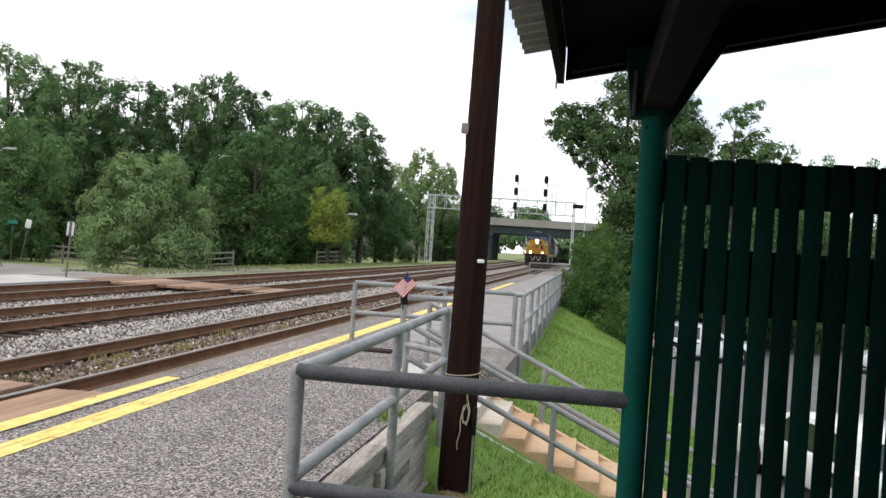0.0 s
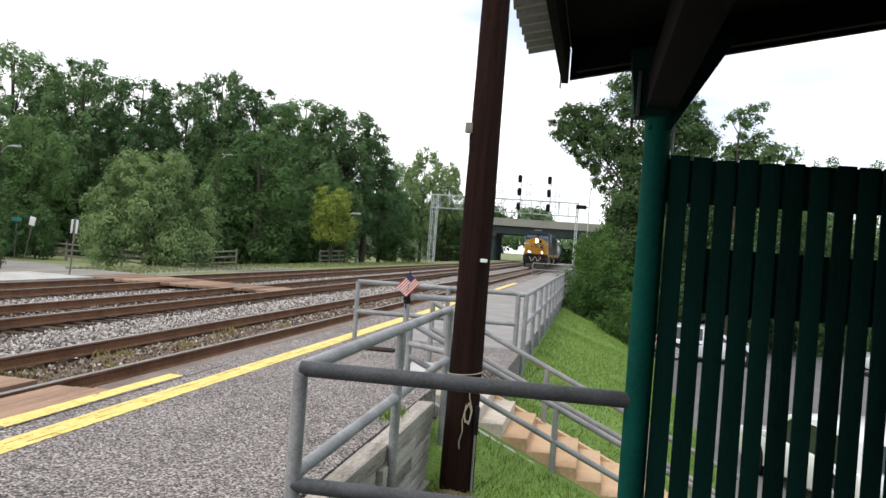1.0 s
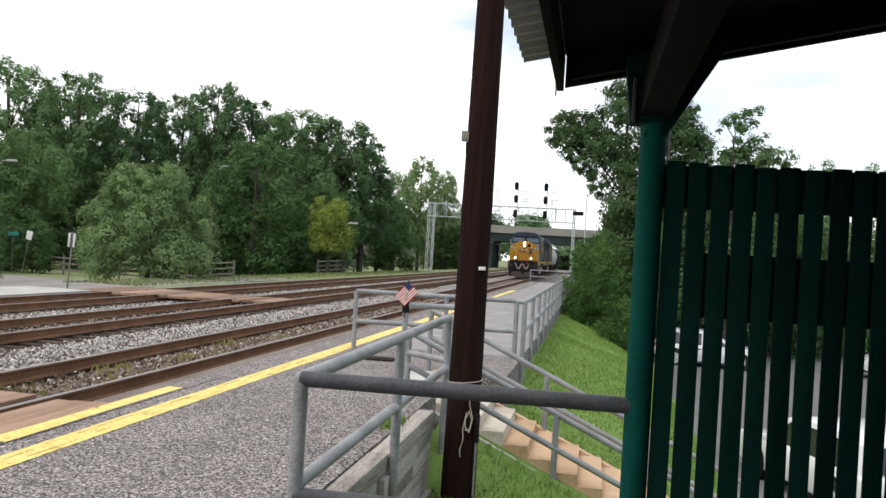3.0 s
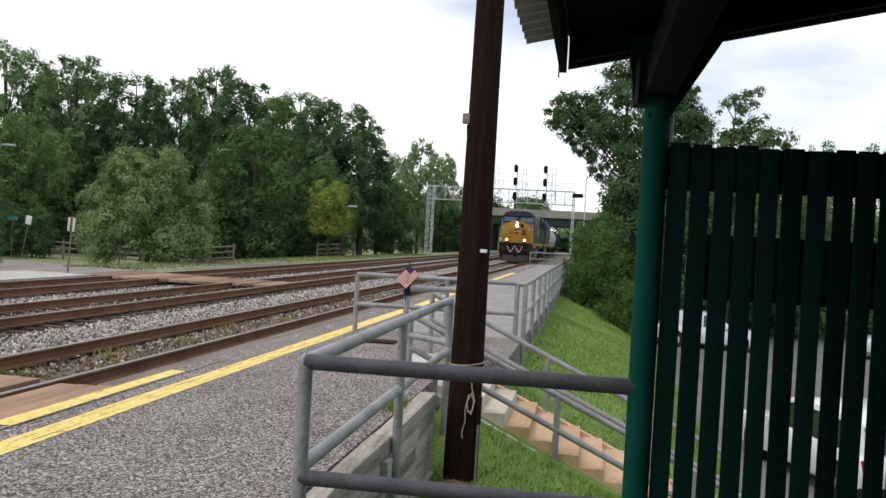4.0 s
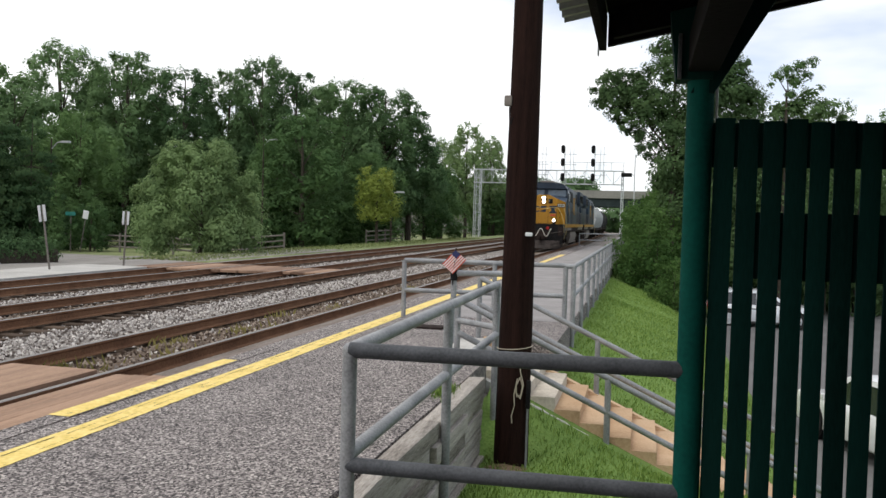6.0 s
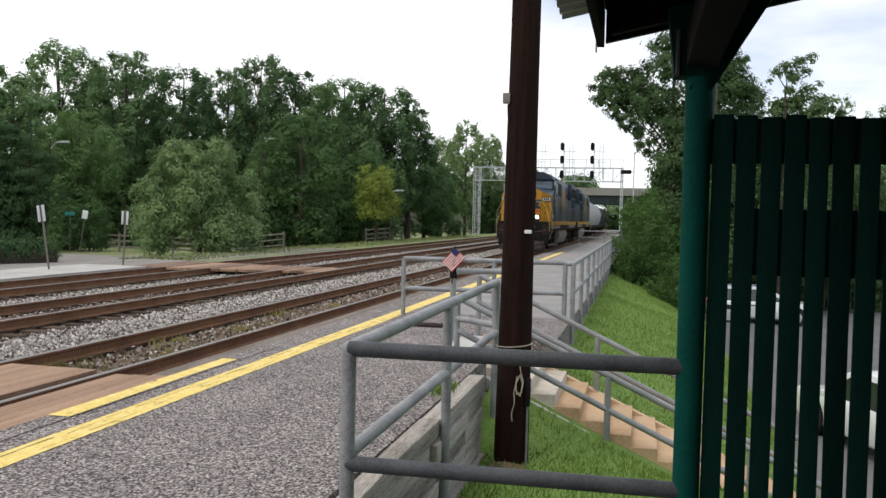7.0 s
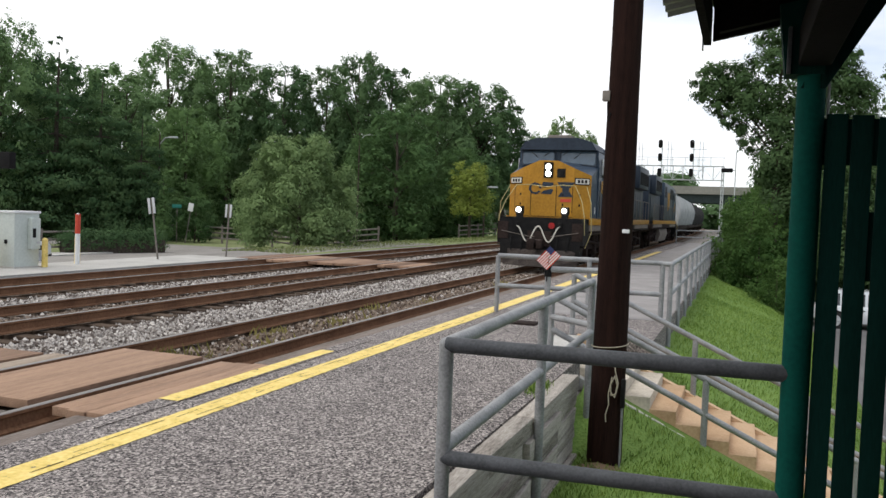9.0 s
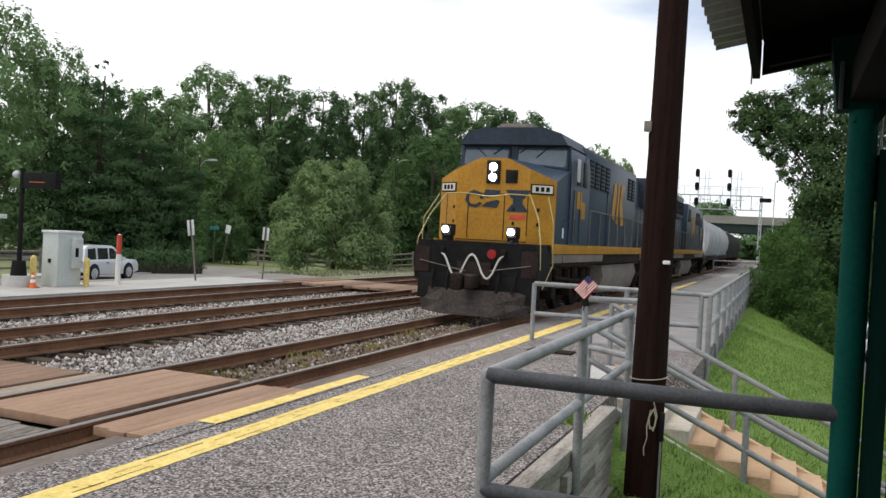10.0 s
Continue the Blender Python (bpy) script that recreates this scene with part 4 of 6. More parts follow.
plant(tree(23, 3.6, 2.0, LEAF_G, 0.085, 8500, "dense green shrub at the foot of the bank", stem=0.02, group="shrubs on the bank"), (
    (0.35, 38.0, -1.3, 1.1, 0.95), (0.7, 36.0, -1.7, 0.85, 0.8), (1.3, 33.0, -1.9, 0.7, 0.6), (0.4, 46.0, -1.0, 1.1, 1.0), (0.6, 54.0, -0.9, 1.1, 1.0),
    (1.0, 64.0, -0.9, 1.2, 1.1), (2.0, 76.0, -0.9, 1.6, 1.3), (1.8, 44.0, -1.6, 1.5, 1.3), (2.0, 58.0, -1.6, 2.2, 1.6), (3.2, 90.0, -0.9, 2.2, 1.6), (5.0, 120.0, -0.9, 2.8, 2.2)), 10)
plant(tree(24, 3.2, 2.6, LEAF_B, 0.12, 6000, "low dark shrub along the wood's edge", stem=0.02, group="shrubs under the wood"), (
    (-38.0, 60.0, -0.9, 1.0, 1.1), (-34.0, 62.0, -0.9, 1.0, 1.1), (-30.0, 64.0, -0.9, 0.9, 1.0), (-27.0, 66.0, -0.9, 0.9, 1.1), (-24.0, 70.0, -0.9, 1.0, 1.1),
    (-42.0, 54.0, -0.9, 1.1, 1.2), (-46.0, 52.0, -0.9, 1.1, 1.2), (-44.0, 46.0, -0.9, 0.8, 1.1), (-50.0, 48.0, -0.9, 1.2, 1.3),
    (-31.0, 90.0, -0.9, 1.6, 2.0), (-38.0, 86.0, -0.9, 1.8, 2.2), (-46.0, 84.0, -0.9, 1.8, 2.2), (-54.0, 76.0, -0.9, 1.8, 2.2), (-24.0, 135.0, -0.5, 1.6, 2.0), (-52.0, 58.0, -0.9, 1.5, 1.6)), 11)
plant(tree(25, 5.0, 3.4, LEAF_F, 0.13, 9000, "dark dense shrub behind the car park", stem=0.02, group="shrubs by the car park"), (
    (3.4, 43.5, -2.2, 1.6, 0.8), (7.0, 45.0, -2.25, 1.55, 0.9), (10.5, 46.0, -2.25, 1.5, 1.0), (6.0, 50.0, -2.25, 1.5, 1.0), (10.0, 50.0, -2.25, 1.4, 1.1), (14.0, 49.0, -2.25, 1.3, 1.1), (18.0, 49.0, -2.25, 0.9, 1.1), (22.0, 48.0, -2.25, 0.95, 1.1), (27.0, 46.0, -2.25, 1.0, 1.2), (3.5, 48.0, -2.0, 1.0, 0.9)), 12)
plant(tree(27, 10.0, 3.6, LEAF_A, 0.13, 7000, "leafy tree at the far side of the car park", stem=0.08, group="trees by the car park"), (
    (9.5, 56.0, -2.25, 1.0, 1.1), (13.5, 57.0, -2.25, 0.95, 1.2), (18.5, 56.0, -2.25, 0.9, 1.2), (23.0, 55.0, -2.25, 0.95, 1.2), (28.0, 52.0, -2.25, 1.0, 1.2)), 14)



# ---------------------------------------------------------------- signal bridge and overpass
def lattice(bm, p, q, up, side, depth, width, bays, r):
    """A box truss from p to q."""
    p, q, up, side = Vector(p), Vector(q), Vector(up), Vector(side)
    corners = [(0, 0), (1, 0), (0, 1), (1, 1)]
    for a, b in corners:
        o = up * depth * a + side * width * b
        pipe(bm, p + o, q + o, r, seg=6)
    for i in range(bays):
        a, b = p.lerp(q, i / bays), p.lerp(q, (i + 1) / bays)
        for s in (0, 1):
            o = side * width * s
            lo, hi = (a, b) if i % 2 else (b, a)
            pipe(bm, lo + o, hi + o + up * depth, r * 0.45, seg=5)
            pipe(bm, b + o, b + o + up * depth, r * 0.7, seg=5)
        pipe(bm, a + up * depth, b + up * depth + side * width, r * 0.6, seg=5)


def signal_bridge():
    y = 108.0
    ob = thing("signal_bridge", "pale steel truss signal bridge spanning the tracks", "signal bridge")
    bm = bmesh.new()
    lattice(bm, (-21.6, y, 6.9), (-2.5, y, 6.9), (0, 0, 1), (0, 1, 0), 1.7, 1.2, 16, 0.04)
    part("truss", bm, STEEL, ob)
    for x in (-21.4, -2.7):
        bm = bmesh.new()
        lattice(bm, (x, y, -0.4), (x, y, 8.6), (1, 0, 0), (0, 1, 0), 0.7 if x < -9 else 0.25, 1.2, 8, 0.05)
        part("leg", bm, STEEL, ob)
    bm = bmesh.new()
    for x in np.arange(-14.5, -2.2, 1.5):
        pipe(bm, (x, y - 0.3, 8.6), (x, y - 0.3, 9.6), 0.03, seg=5)
    pipe(bm, (-14.5, y - 0.3, 9.6), (-2.2, y - 0.3, 9.6), 0.03, seg=5)
    part("guard_rail", bm, STEEL, ob)
    for x in (-13.5, -10.0, -6.25):
        m = part("mast", pipe(bmesh.new(), (x + 0.2, y - 0.4, 6.9), (x + 0.2, y - 0.4, 11.6), 0.06, seg=6), STEEL, ob)
        bm = bmesh.new()
        for dx in (0.9, 1.3):
            pipe(bm, (x + dx, y - 0.2, 7.2), (x + dx, y - 0.2, 11.6), 0.03, seg=5)
        for z in (8.0, 9.3, 10.6):
            pipe(bm, (x, y - 0.2, z), (x + 1.7, y - 0.2, z), 0.03, seg=5)
        part("ladder", bm, STEEL, ob)
        for z in (11.2, 9.55, 7.7):
            bm = bmesh.new()
            prism(bm, [(x + 0.25 * math.cos(a), z + (0.26 if math.sin(a) > 0 else -0.26) + 0.25 * math.sin(a)) for a in (2 * math.pi * k / 16 for k in range(16))], y - 0.75, y - 0.62)
            box(bm, x - 0.18, x + 0.18, y - 0.62, y - 0.4, z - 0.35, z + 0.35)
            pipe(bm, (x, y - 0.95, z + 0.25), (x, y - 0.75, z + 0.25), 0.14, seg=10)
            pipe(bm, (x, y - 0.95, z - 0.25), (x, y - 0.75, z - 0.25), 0.14, seg=10)
            part("signal_head", bm, BLACK, ob, "black signal head", smooth=0)
    return ob


signal_bridge()


def lone_signal():
    ob = thing("mast_signal", "tall thin mast with a dark signal arm", "signal", at=pose(-1.1, 106, 0))
    part("mast", pipe(bmesh.new(), (0, 0, -0.6), (0, 0, 10.2), 0.07, seg=6), STEEL, ob)
    part("arm", pipe(bmesh.new(), (-1.4, 0, 8.1), (0, 0, 8.0), 0.05, seg=6), STEEL, ob)
    part("head", block(-1.6, -0.3, -0.2, 0.1, 7.75, 8.25, bevel=0.1), BLACK, ob)
    return ob


lone_signal()


def overpass():
    y = 168.0
    ob = thing("overpass", "concrete road overpass with dark steel girders over the tracks", "bridge")
    part("parapet", block(-60, 60, y, y + 0.4, 7.4, 8.5), OVERPASS, ob)
    part("deck", block(-60, 60, y - 0.3, y + 14, 7.0, 7.4), OVERPASS, ob)
    for i in range(6):
        bm = bmesh.new()
        yy = y + 0.4 + 2.4 * i
        box(bm, -60, 60, yy - 0.02, yy + 0.02, 5.45, 7.0)
        box(bm, -60, 60, yy - 0.25, yy + 0.25, 5.40, 5.46)
        box(bm, -60, 60, yy - 0.25, yy + 0.25, 6.92, 6.98)
        part("girder", bm, GIRDER, ob)
    # piers borrow the dark girder colour to stand for the shadow below the deck
    for x in (-20.2, -2.2):
        part("pier_cap", block(x - 0.6, x + 0.6, y, y + 13.6, 4.7, 5.4, bevel=0.05), GIRDER, ob)
        for k in range(3):
            part("column", pipe(bmesh.new(), (x, y + 1.2 + 5.5 * k, -0.6), (x, y + 1.2 + 5.5 * k, 4.7), 0.5, seg=16), GIRDER, ob)
    for s in (-1, 1):
        bm = bmesh.new()
        c = -11 + s * 30
        prism(bm, [(c - 12 * s, -0.6), (c + 40 * s, -0.6), (c + 40 * s, 7.0), (c, 7.0)], y + 1, y + 13)
        part("abutment", bm, OVERPASS, ob)
    return ob


overpass()


def far_hill():
    ob = thing("far_trees", "band of distant green trees beyond the overpass", "trees", kind="stuff")
    rng = random.Random(4)
    blobs = []
    for i in range(190):
        x = rng.uniform(-110, 110)
        h = 13.5 if x < -9 else (7.0 if x < 12 else 12.0)
        u = rng.random()
        blobs.append((x, rng.uniform(250, 285), h * u, 5.5, 3.2))
    cr = new("foliage", crown_mesh("foliage", 9, blobs, 0.9, 70000, LEAF_A, 0.1))
    cr.parent = ob
    tagged(cr, kind="stuff")


far_hill()


# ---------------------------------------------------------------- train
def cyl_x(bm, x0, x1, y, z, r, seg=20):
    return pipe(bm, (x0, y, z), (x1, y, z), r, seg=seg)


def bogie(parent, y, axles, gauge=0.76):
    for s in (-1, 1):
        bm = bmesh.new()
        box(bm, s * 1.02 - 0.09, s * 1.02 + 0.09, y + axles[0] - 0.75, y + axles[-1] + 0.75, 0.62, 0.86, bevel=0.03)
        for a in axles:
            box(bm, s * 1.05 - 0.16, s * 1.05 + 0.16, y + a - 0.2, y + a + 0.2, 0.40, 0.80, bevel=0.03)
            pipe(bm, (s * 1.12, y + a + 0.35, 0.82), (s * 1.12, y + a + 0.35, 1.15), 0.11, seg=10)
            pipe(bm, (s * 1.12, y + a - 0.35, 0.82), (s * 1.12, y + a - 0.35, 1.15), 0.11, seg=10)
        pipe(bm, (s * 1.2, y + axles[0], 0.95), (s * 1.2, y + axles[-1], 0.7), 0.05, seg=8)
        part("bogie_frame", bm, GRIME, parent, "grimy cast bogie frame")
    for a in axles:
        bm = bmesh.new()
        for s in (-1, 1):
            cyl_x(bm, s * 0.69, s * 0.82, y + a, 0.50, 0.50, 28)
            cyl_x(bm, s * 0.64, s * 0.69, y + a, 0.50, 0.53, 28)
        cyl_x(bm, -0.9, 0.9, y + a, 0.50, 0.09, 12)
        part("wheelset", bm, GRIME, parent, "steel wheelset")


def locomotive():
    """Nose face at y = 0, body behind it along +y, rails at z = 0."""
    ob = thing("locomotive", "yellow-nosed dark blue diesel freight locomotive with lit headlights", "locomotive", group="locomotives")
    # frame, walkway, pilot
    part("underframe", block(-1.45, 1.45, -1.0, 20.9, 1.25, 1.58, bevel=0.03), GRIME, ob)
    for s in (-1, 1):
        part("sill_stripe", block(s * 1.50 - 0.02, s * 1.50 + 0.02, 0.1, 20.6, 1.56, 1.80, bevel=0.006), TY, ob, "yellow sill stripe")
    part("walkway", block(-1.49, 1.49, -0.05, 20.8, 1.58, 1.74), BLACK, ob)
    bm = bmesh.new()
    prism(bm, [(-1.5, 0.85), (1.5, 0.85), (1.5, 1.5), (1.42, 1.76), (-1.42, 1.76), (-1.5, 1.5)], -1.05, 0.0)
    part("front_platform", bm, BLACK, ob)
    bm = bmesh.new()
    lo = [(-1.30, -0.98), (-0.6, -1.55), (0.6, -1.55), (1.30, -0.98)]
    hi = [(-1.40, -0.98), (-0.7, -1.18), (0.7, -1.18), (1.40, -0.98)]
    vl = [bm.verts.new((a, b, 0.10)) for a, b in lo]
    vm = [bm.verts.new((a, b - 0.02, 0.38)) for a, b in [(-1.35, -0.98), (-0.66, -1.38), (0.66, -1.38), (1.35, -0.98)]]
    vh = [bm.verts.new((a, b, 0.66)) for a, b in hi]
    for r0, r1 in ((vl, vm), (vm, vh)):
        for i in range(3):
            bm.faces.new((r0[i], r0[i + 1], r1[i + 1], r1[i]))
    ext = bmesh.ops.extrude_face_region(bm, geom=list(bm.faces))
    bmesh.ops.translate(bm, vec=(0, 0.06, 0), verts=[v for v in ext["geom"] if isinstance(v, bmesh.types.BMVert)])
    part("snow_plough", bm, PLOUGH, ob, "dark dirty steel plough blade", smooth=0)
    part("pilot_plate", block(-1.40, 1.40, -1.06, -0.98, 0.40, 1.0, bevel=0.02), BLACK, ob)
    bm = bmesh.new()
    box(bm, -0.16, 0.16, -1.75, -0.9, 0.72, 1.02, bevel=0.03)
    box(bm, -0.24, 0.02, -1.98, -1.7, 0.68, 1.06, bevel=0.06)
    box(bm, 0.08, 0.26, -1.92, -1.7, 0.72, 1.02, bevel=0.05)
    part("coupler", bm, GRIME, ob)
    for s in (-1, 1):
        bm = bmesh.new()
        for k in range(4):
            box(bm, s * 1.42 - 0.16, s * 1.42 + 0.06, -0.8, -0.35, 0.45 + 0.33 * k, 0.48 + 0.33 * k)
        box(bm, s * 1.36 - 0.02, s * 1.36 + 0.02, -0.82, -0.33, 0.4, 1.5)
        part("side_steps", bm, BLACK, ob)
    # short nose
    def face(x):
        return 0.625 * max(0.0, abs(x) - 0.92)

    def shell(bm, push, z0, k=1.0):
        """The nose: flat middle, corners swept back, gabled top."""
        plan = [(-1.48 * k, 3.30), (-0.92, 3.54), (-0.34, 3.80), (0.34, 3.80), (0.92, 3.54), (1.48 * k, 3.30)]
        lo = [bm.verts.new((x, face(x) + push, z0)) for x, z in plan]
        hi = [bm.verts.new((x, face(x) + push, z)) for x, z in plan]
        for i in range(5):
            bm.faces.new((lo[i], lo[i + 1], hi[i + 1], hi[i]))
        return lo, hi
    bm = bmesh.new()
    lo, hi = shell(bm, 0.03, 1.76)
    back_lo = [bm.verts.new((v.co.x, 1.9, v.co.z)) for v in lo]
    back_hi = [bm.verts.new((v.co.x, 1.9, v.co.z + 0.8 * (3.82 - v.co.z))) for v in hi]
    for i in range(5):
        bm.faces.new((hi[i], hi[i + 1], back_hi[i + 1], back_hi[i]))
        bm.faces.new((lo[i + 1], lo[i], back_lo[i], back_lo[i + 1]))
    for i in (0, 5):
        bm.faces.new((lo[i], hi[i], back_hi[i], back_lo[i]))
    bm.faces.new(back_lo + back_hi[::-1])
    part("nose", bm, TB, ob, smooth=0)
    bm = bmesh.new()
    shell(bm, -0.02, 1.77, 0.997)
    ext = bmesh.ops.extrude_face_region(bm, geom=list(bm.faces))
    bmesh.ops.translate(bm, vec=(0, 0.045, 0), verts=[v for v in ext["geom"] if isinstance(v, bmesh.types.BMVert)])
    part("nose_panel", bm, TY, ob, "yellow nose panel", smooth=0)
    panel = bmesh.new()
    for x0, x1, z0, z1 in ((-1.25, -1.23, 1.95, 2.9), (-0.62, -0.60, 1.85, 2.95), (0.30, 0.32, 1.85, 2.95), (0.88, 0.90, 1.95, 2.9), (-0.62, 0.32, 2.93, 2.95), (-0.9, 0.9, 1.80, 1.82)):
        box(panel, x0, x1, face(x0) - 0.03, face(x0) - 0.018, z0, z1)
    part("door_seams", panel, BLACK, ob, "dark nose door seams")
    bm = bmesh.new()
    for x in (-1.02, 0.52, 1.1):
        for z in (2.2, 2.55):
            box(bm, x, x + 0.05, face(x) - 0.05, face(x), z, z + 0.08, bevel=0.005)
    part("latches", bm, BLACK, ob)
    # dark emblem shapes: a ring, two bars and an hourglass
    def arc(bm, x, z, rx, rz, thick, a0, a1):
        n = 7
        pts = [(x + k * rx * math.cos(t) + (1 - k) * (rx - thick) * math.cos(t), z + k * rz * math.sin(t) + (1 - k) * (rz - thick) * math.sin(t))
               for k, turn in ((1, range(n + 1)), (0, range(n, -1, -1))) for t in (radians(a0 + (a1 - a0) * i / n) for i in turn)]
        prism(bm, pts, -0.034, -0.021)
    bm = bmesh.new()
    arc(bm, -0.46, 2.80, 0.24, 0.22, 0.08, 0, 330)
    part("emblem", bm, TD, ob, "dark blue emblem shape")
    bm = bmesh.new()
    prism(bm, [(-0.26, 2.62), (0.12, 2.60), (0.20, 2.76), (0.12, 2.80), (-0.16, 2.72)], -0.034, -0.021)
    prism(bm, [(-0.24, 2.86), (-0.10, 2.84), (0.18, 2.92), (0.20, 3.02), (-0.18, 3.04)], -0.034, -0.021)
    part("emblem", bm, TD, ob, "dark blue emblem shape")
    bm = bmesh.new()
    prism(bm, [(0.36, 2.52), (0.92, 2.52), (0.78, 2.70), (0.50, 2.70)], -0.034, -0.021)
    prism(bm, [(0.48, 2.84), (0.80, 2.84), (0.96, 3.04), (0.32, 3.04)], -0.034, -0.021)
    prism(bm, [(0.52, 2.70), (0.76, 2.70), (0.76, 2.84), (0.52, 2.84)], -0.033, -0.021)
    part("emblem", bm, TD, ob, "dark blue emblem shape")
    part("small_plate", block(0.46, 0.84, -0.034, -0.021, 2.34, 2.45), RED, ob, "small red plate")
    # lights
    part("light_housing", block(-0.17, 0.17, -0.08, 0.0, 3.18, 3.74, bevel=0.03), BLACK, ob)
    for z in (3.58, 3.33):
        part("headlight", pipe(bmesh.new(), (0, -0.10, z), (0, -0.05, z), 0.09, seg=20), HEAD, ob, "lit round headlight")
    for s in (-1, 1):
        h = part("ditch_light_box", block(s * 0.80 - 0.125, s * 0.80 + 0.125, -0.95, -0.6, 1.88, 2.15, bevel=0.03), BLACK, ob)
        part("ditch_light", pipe(bmesh.new(), (s * 0.80, -1.0, 2.02), (s * 0.80, -0.945, 2.02), 0.07, seg=18), HEAD, h, "lit ditch light")
        part("bracket", block(s * 0.80 - 0.1, s * 0.80 + 0.1, -0.9, -0.65, 1.74, 1.88), BLACK, ob)
        b = part("number_board", block(-0.28, 0.28, -0.05, 0.03, -0.12, 0.12, bevel=0.01), BLACK, ob)
        b.matrix_basis = pose(s * 1.17, face(1.17), 3.08, 0, 0, s * 30)
        part("board_face", block(-0.25, 0.25, -0.058, -0.048, -0.09, 0.09), CREAM, b, "pale number board")
        bm = bmesh.new()
        for k in (-1, 0, 1):
            box(bm, k * 0.13 - 0.042, k * 0.13 + 0.042, -0.064, -0.056, -0.055, 0.055)
        part("digit_bars", bm, BLACK, b)
    part("vent", block(0.31, 0.61, -0.05, 0.0, 3.2, 3.52, bevel=0.02), BLACK, ob, "dark square light recess")
    part("marker_light", pipe(bmesh.new(), (0.42, -1.12, 1.50), (0.42, -1.05, 1.50), 0.11, seg=16), REDGLASS, ob, "red marker lens")
    # cab
    cabo = [(-1.52, 1.76), (1.52, 1.76), (1.52, 3.75), (1.46, 4.20), (1.20, 4.52), (0.7, 4.66), (-0.7, 4.66), (-1.20, 4.52), (-1.46, 4.20), (-1.52, 3.75)]
    part("cab", prism(bmesh.new(), cabo, 1.65, 3.9), TB, ob)
    bm = bmesh.new()
    prism(bm, [(-1.44, 4.29), (1.44, 4.29), (1.26, 4.58), (0.8, 4.73), (-0.8, 4.73), (-1.26, 4.58)], 1.36, 4.0)
    part("cab_roof", bm, TD, ob, "dark blue cab roof")
    part("air_horn_box", block(-0.45, 0.45, 1.6, 2.6, 4.70, 4.86, bevel=0.04), TANK, ob, "pale roof box")
    def lean(bm):
        for v in bm.verts:
            v.co.y -= (4.30 - v.co.z) * 0.2
        return bm
    for x0, x1, za, zb in ((-1.34, -0.16, 3.76, 3.85), (0.12, 1.38, 3.85, 3.74)):
        c = 0.06
        bm = prism(bmesh.new(), [(x0, za + c), (x0 + c, za), (x1 - c, zb), (x1, zb + c), (x1, 4.24 - c), (x1 - c, 4.24), (x0 + c, 4.24), (x0, 4.24 - c)], 1.605, 1.635)
        part("windscreen", lean(bm), GLASS, ob, "sky-grey windscreen pane", smooth=0)
        bm = prism(bmesh.new(), [(x0 - 0.05, za - 0.05), (x1 + 0.05, zb - 0.05), (x1 + 0.05, 4.30), (x0 - 0.05, 4.30)], 1.615, 1.65)
        part("gasket", lean(bm), TD, ob, smooth=0)
    for x0, x1, z0, z1 in ((-1.05, -0.75, 4.26, 4.0), (-0.3, -0.55, 4.27, 4.05), (0.35, 0.15, 4.27, 4.1), (0.9, 0.6, 4.27, 3.98), (0.45, 0.85, 3.70, 3.74)):
        part("wiper", lean(pipe(bmesh.new(), (x0, 1.59, z0 - 0.02), (x1, 1.59, z1), 0.012, seg=6)), BLACK, ob)
    part("window_pillar", block(-1.48, 1.48, 1.635, 1.67, 3.5, 4.3), TB, ob)
    for s in (-1, 1):
        part("side_window", block(s * 1.525 - 0.008, s * 1.525 + 0.008, 2.3, 2.85, 3.35, 4.02, bevel=0.004), SIDEGLASS, ob, "dark side window")
        part("side_window", block(s * 1.525 - 0.008, s * 1.525 + 0.008, 3.0, 3.55, 3.35, 4.02, bevel=0.004), SIDEGLASS, ob, "dark side window")
        part("mirror", block(s * 1.60 - 0.02, s * 1.60 + 0.02, 1.95, 2.2, 3.42, 4.0, bevel=0.01), STEEL, ob, "pale wind deflector")
        part("side_emblem", block(s * 1.525 - 0.006, s * 1.525 + 0.006, 2.35, 2.9, 2.75, 3.2), TY, ob, "small yellow emblem")
        part("side_emblem", block(s * 1.525 - 0.006, s * 1.525 + 0.006, 2.9, 3.35, 2.5, 2.95), TY, ob, "small yellow emblem")
    # long hood
    part("electrical_cabinet", block(-1.46, 1.46, 3.5, 12.2, 1.74, 4.50, bevel=0.12), TB, ob)
    part("hood", block(-1.15, 1.15, 8.4, 20.3, 1.74, 4.46, bevel=0.12), TD, ob, "dark blue engine hood")
    part("radiator", block(-1.5, 1.5, 15.2, 19.6, 3.45, 4.62, bevel=0.08), TD, ob)
    part("exhaust", block(-0.4, 0.4, 9.0, 10.6, 4.34, 4.6, bevel=0.05), BLACK, ob)
    for s in (-1, 1):
        x = 1.16
        for k in range(7):
            y0 = 12.4 + 0.98 * k
            part("hood_door", block(s * x - 0.015, s * x + 0.015, y0, y0 + 0.92, 1.95, 3.35, bevel=0.008), TD, ob)
        for k, y0 in enumerate((3.95, 4.75, 5.55, 6.35, 10.4, 11.2)):
            lv = part("upper_louvre", block(s * 1.466 - 0.012, s * 1.466 + 0.012, y0, y0 + 0.62, 3.45, 4.2, bevel=0.004), BLACK, ob, "dark louvre panel")
            bm = bmesh.new()
            for j in range(6):
                box(bm, s * 1.478 - 0.008, s * 1.478 + 0.008, y0 + 0.03, y0 + 0.59, 3.5 + 0.115 * j, 3.55 + 0.115 * j)
            part("slat", bm, TD, lv)
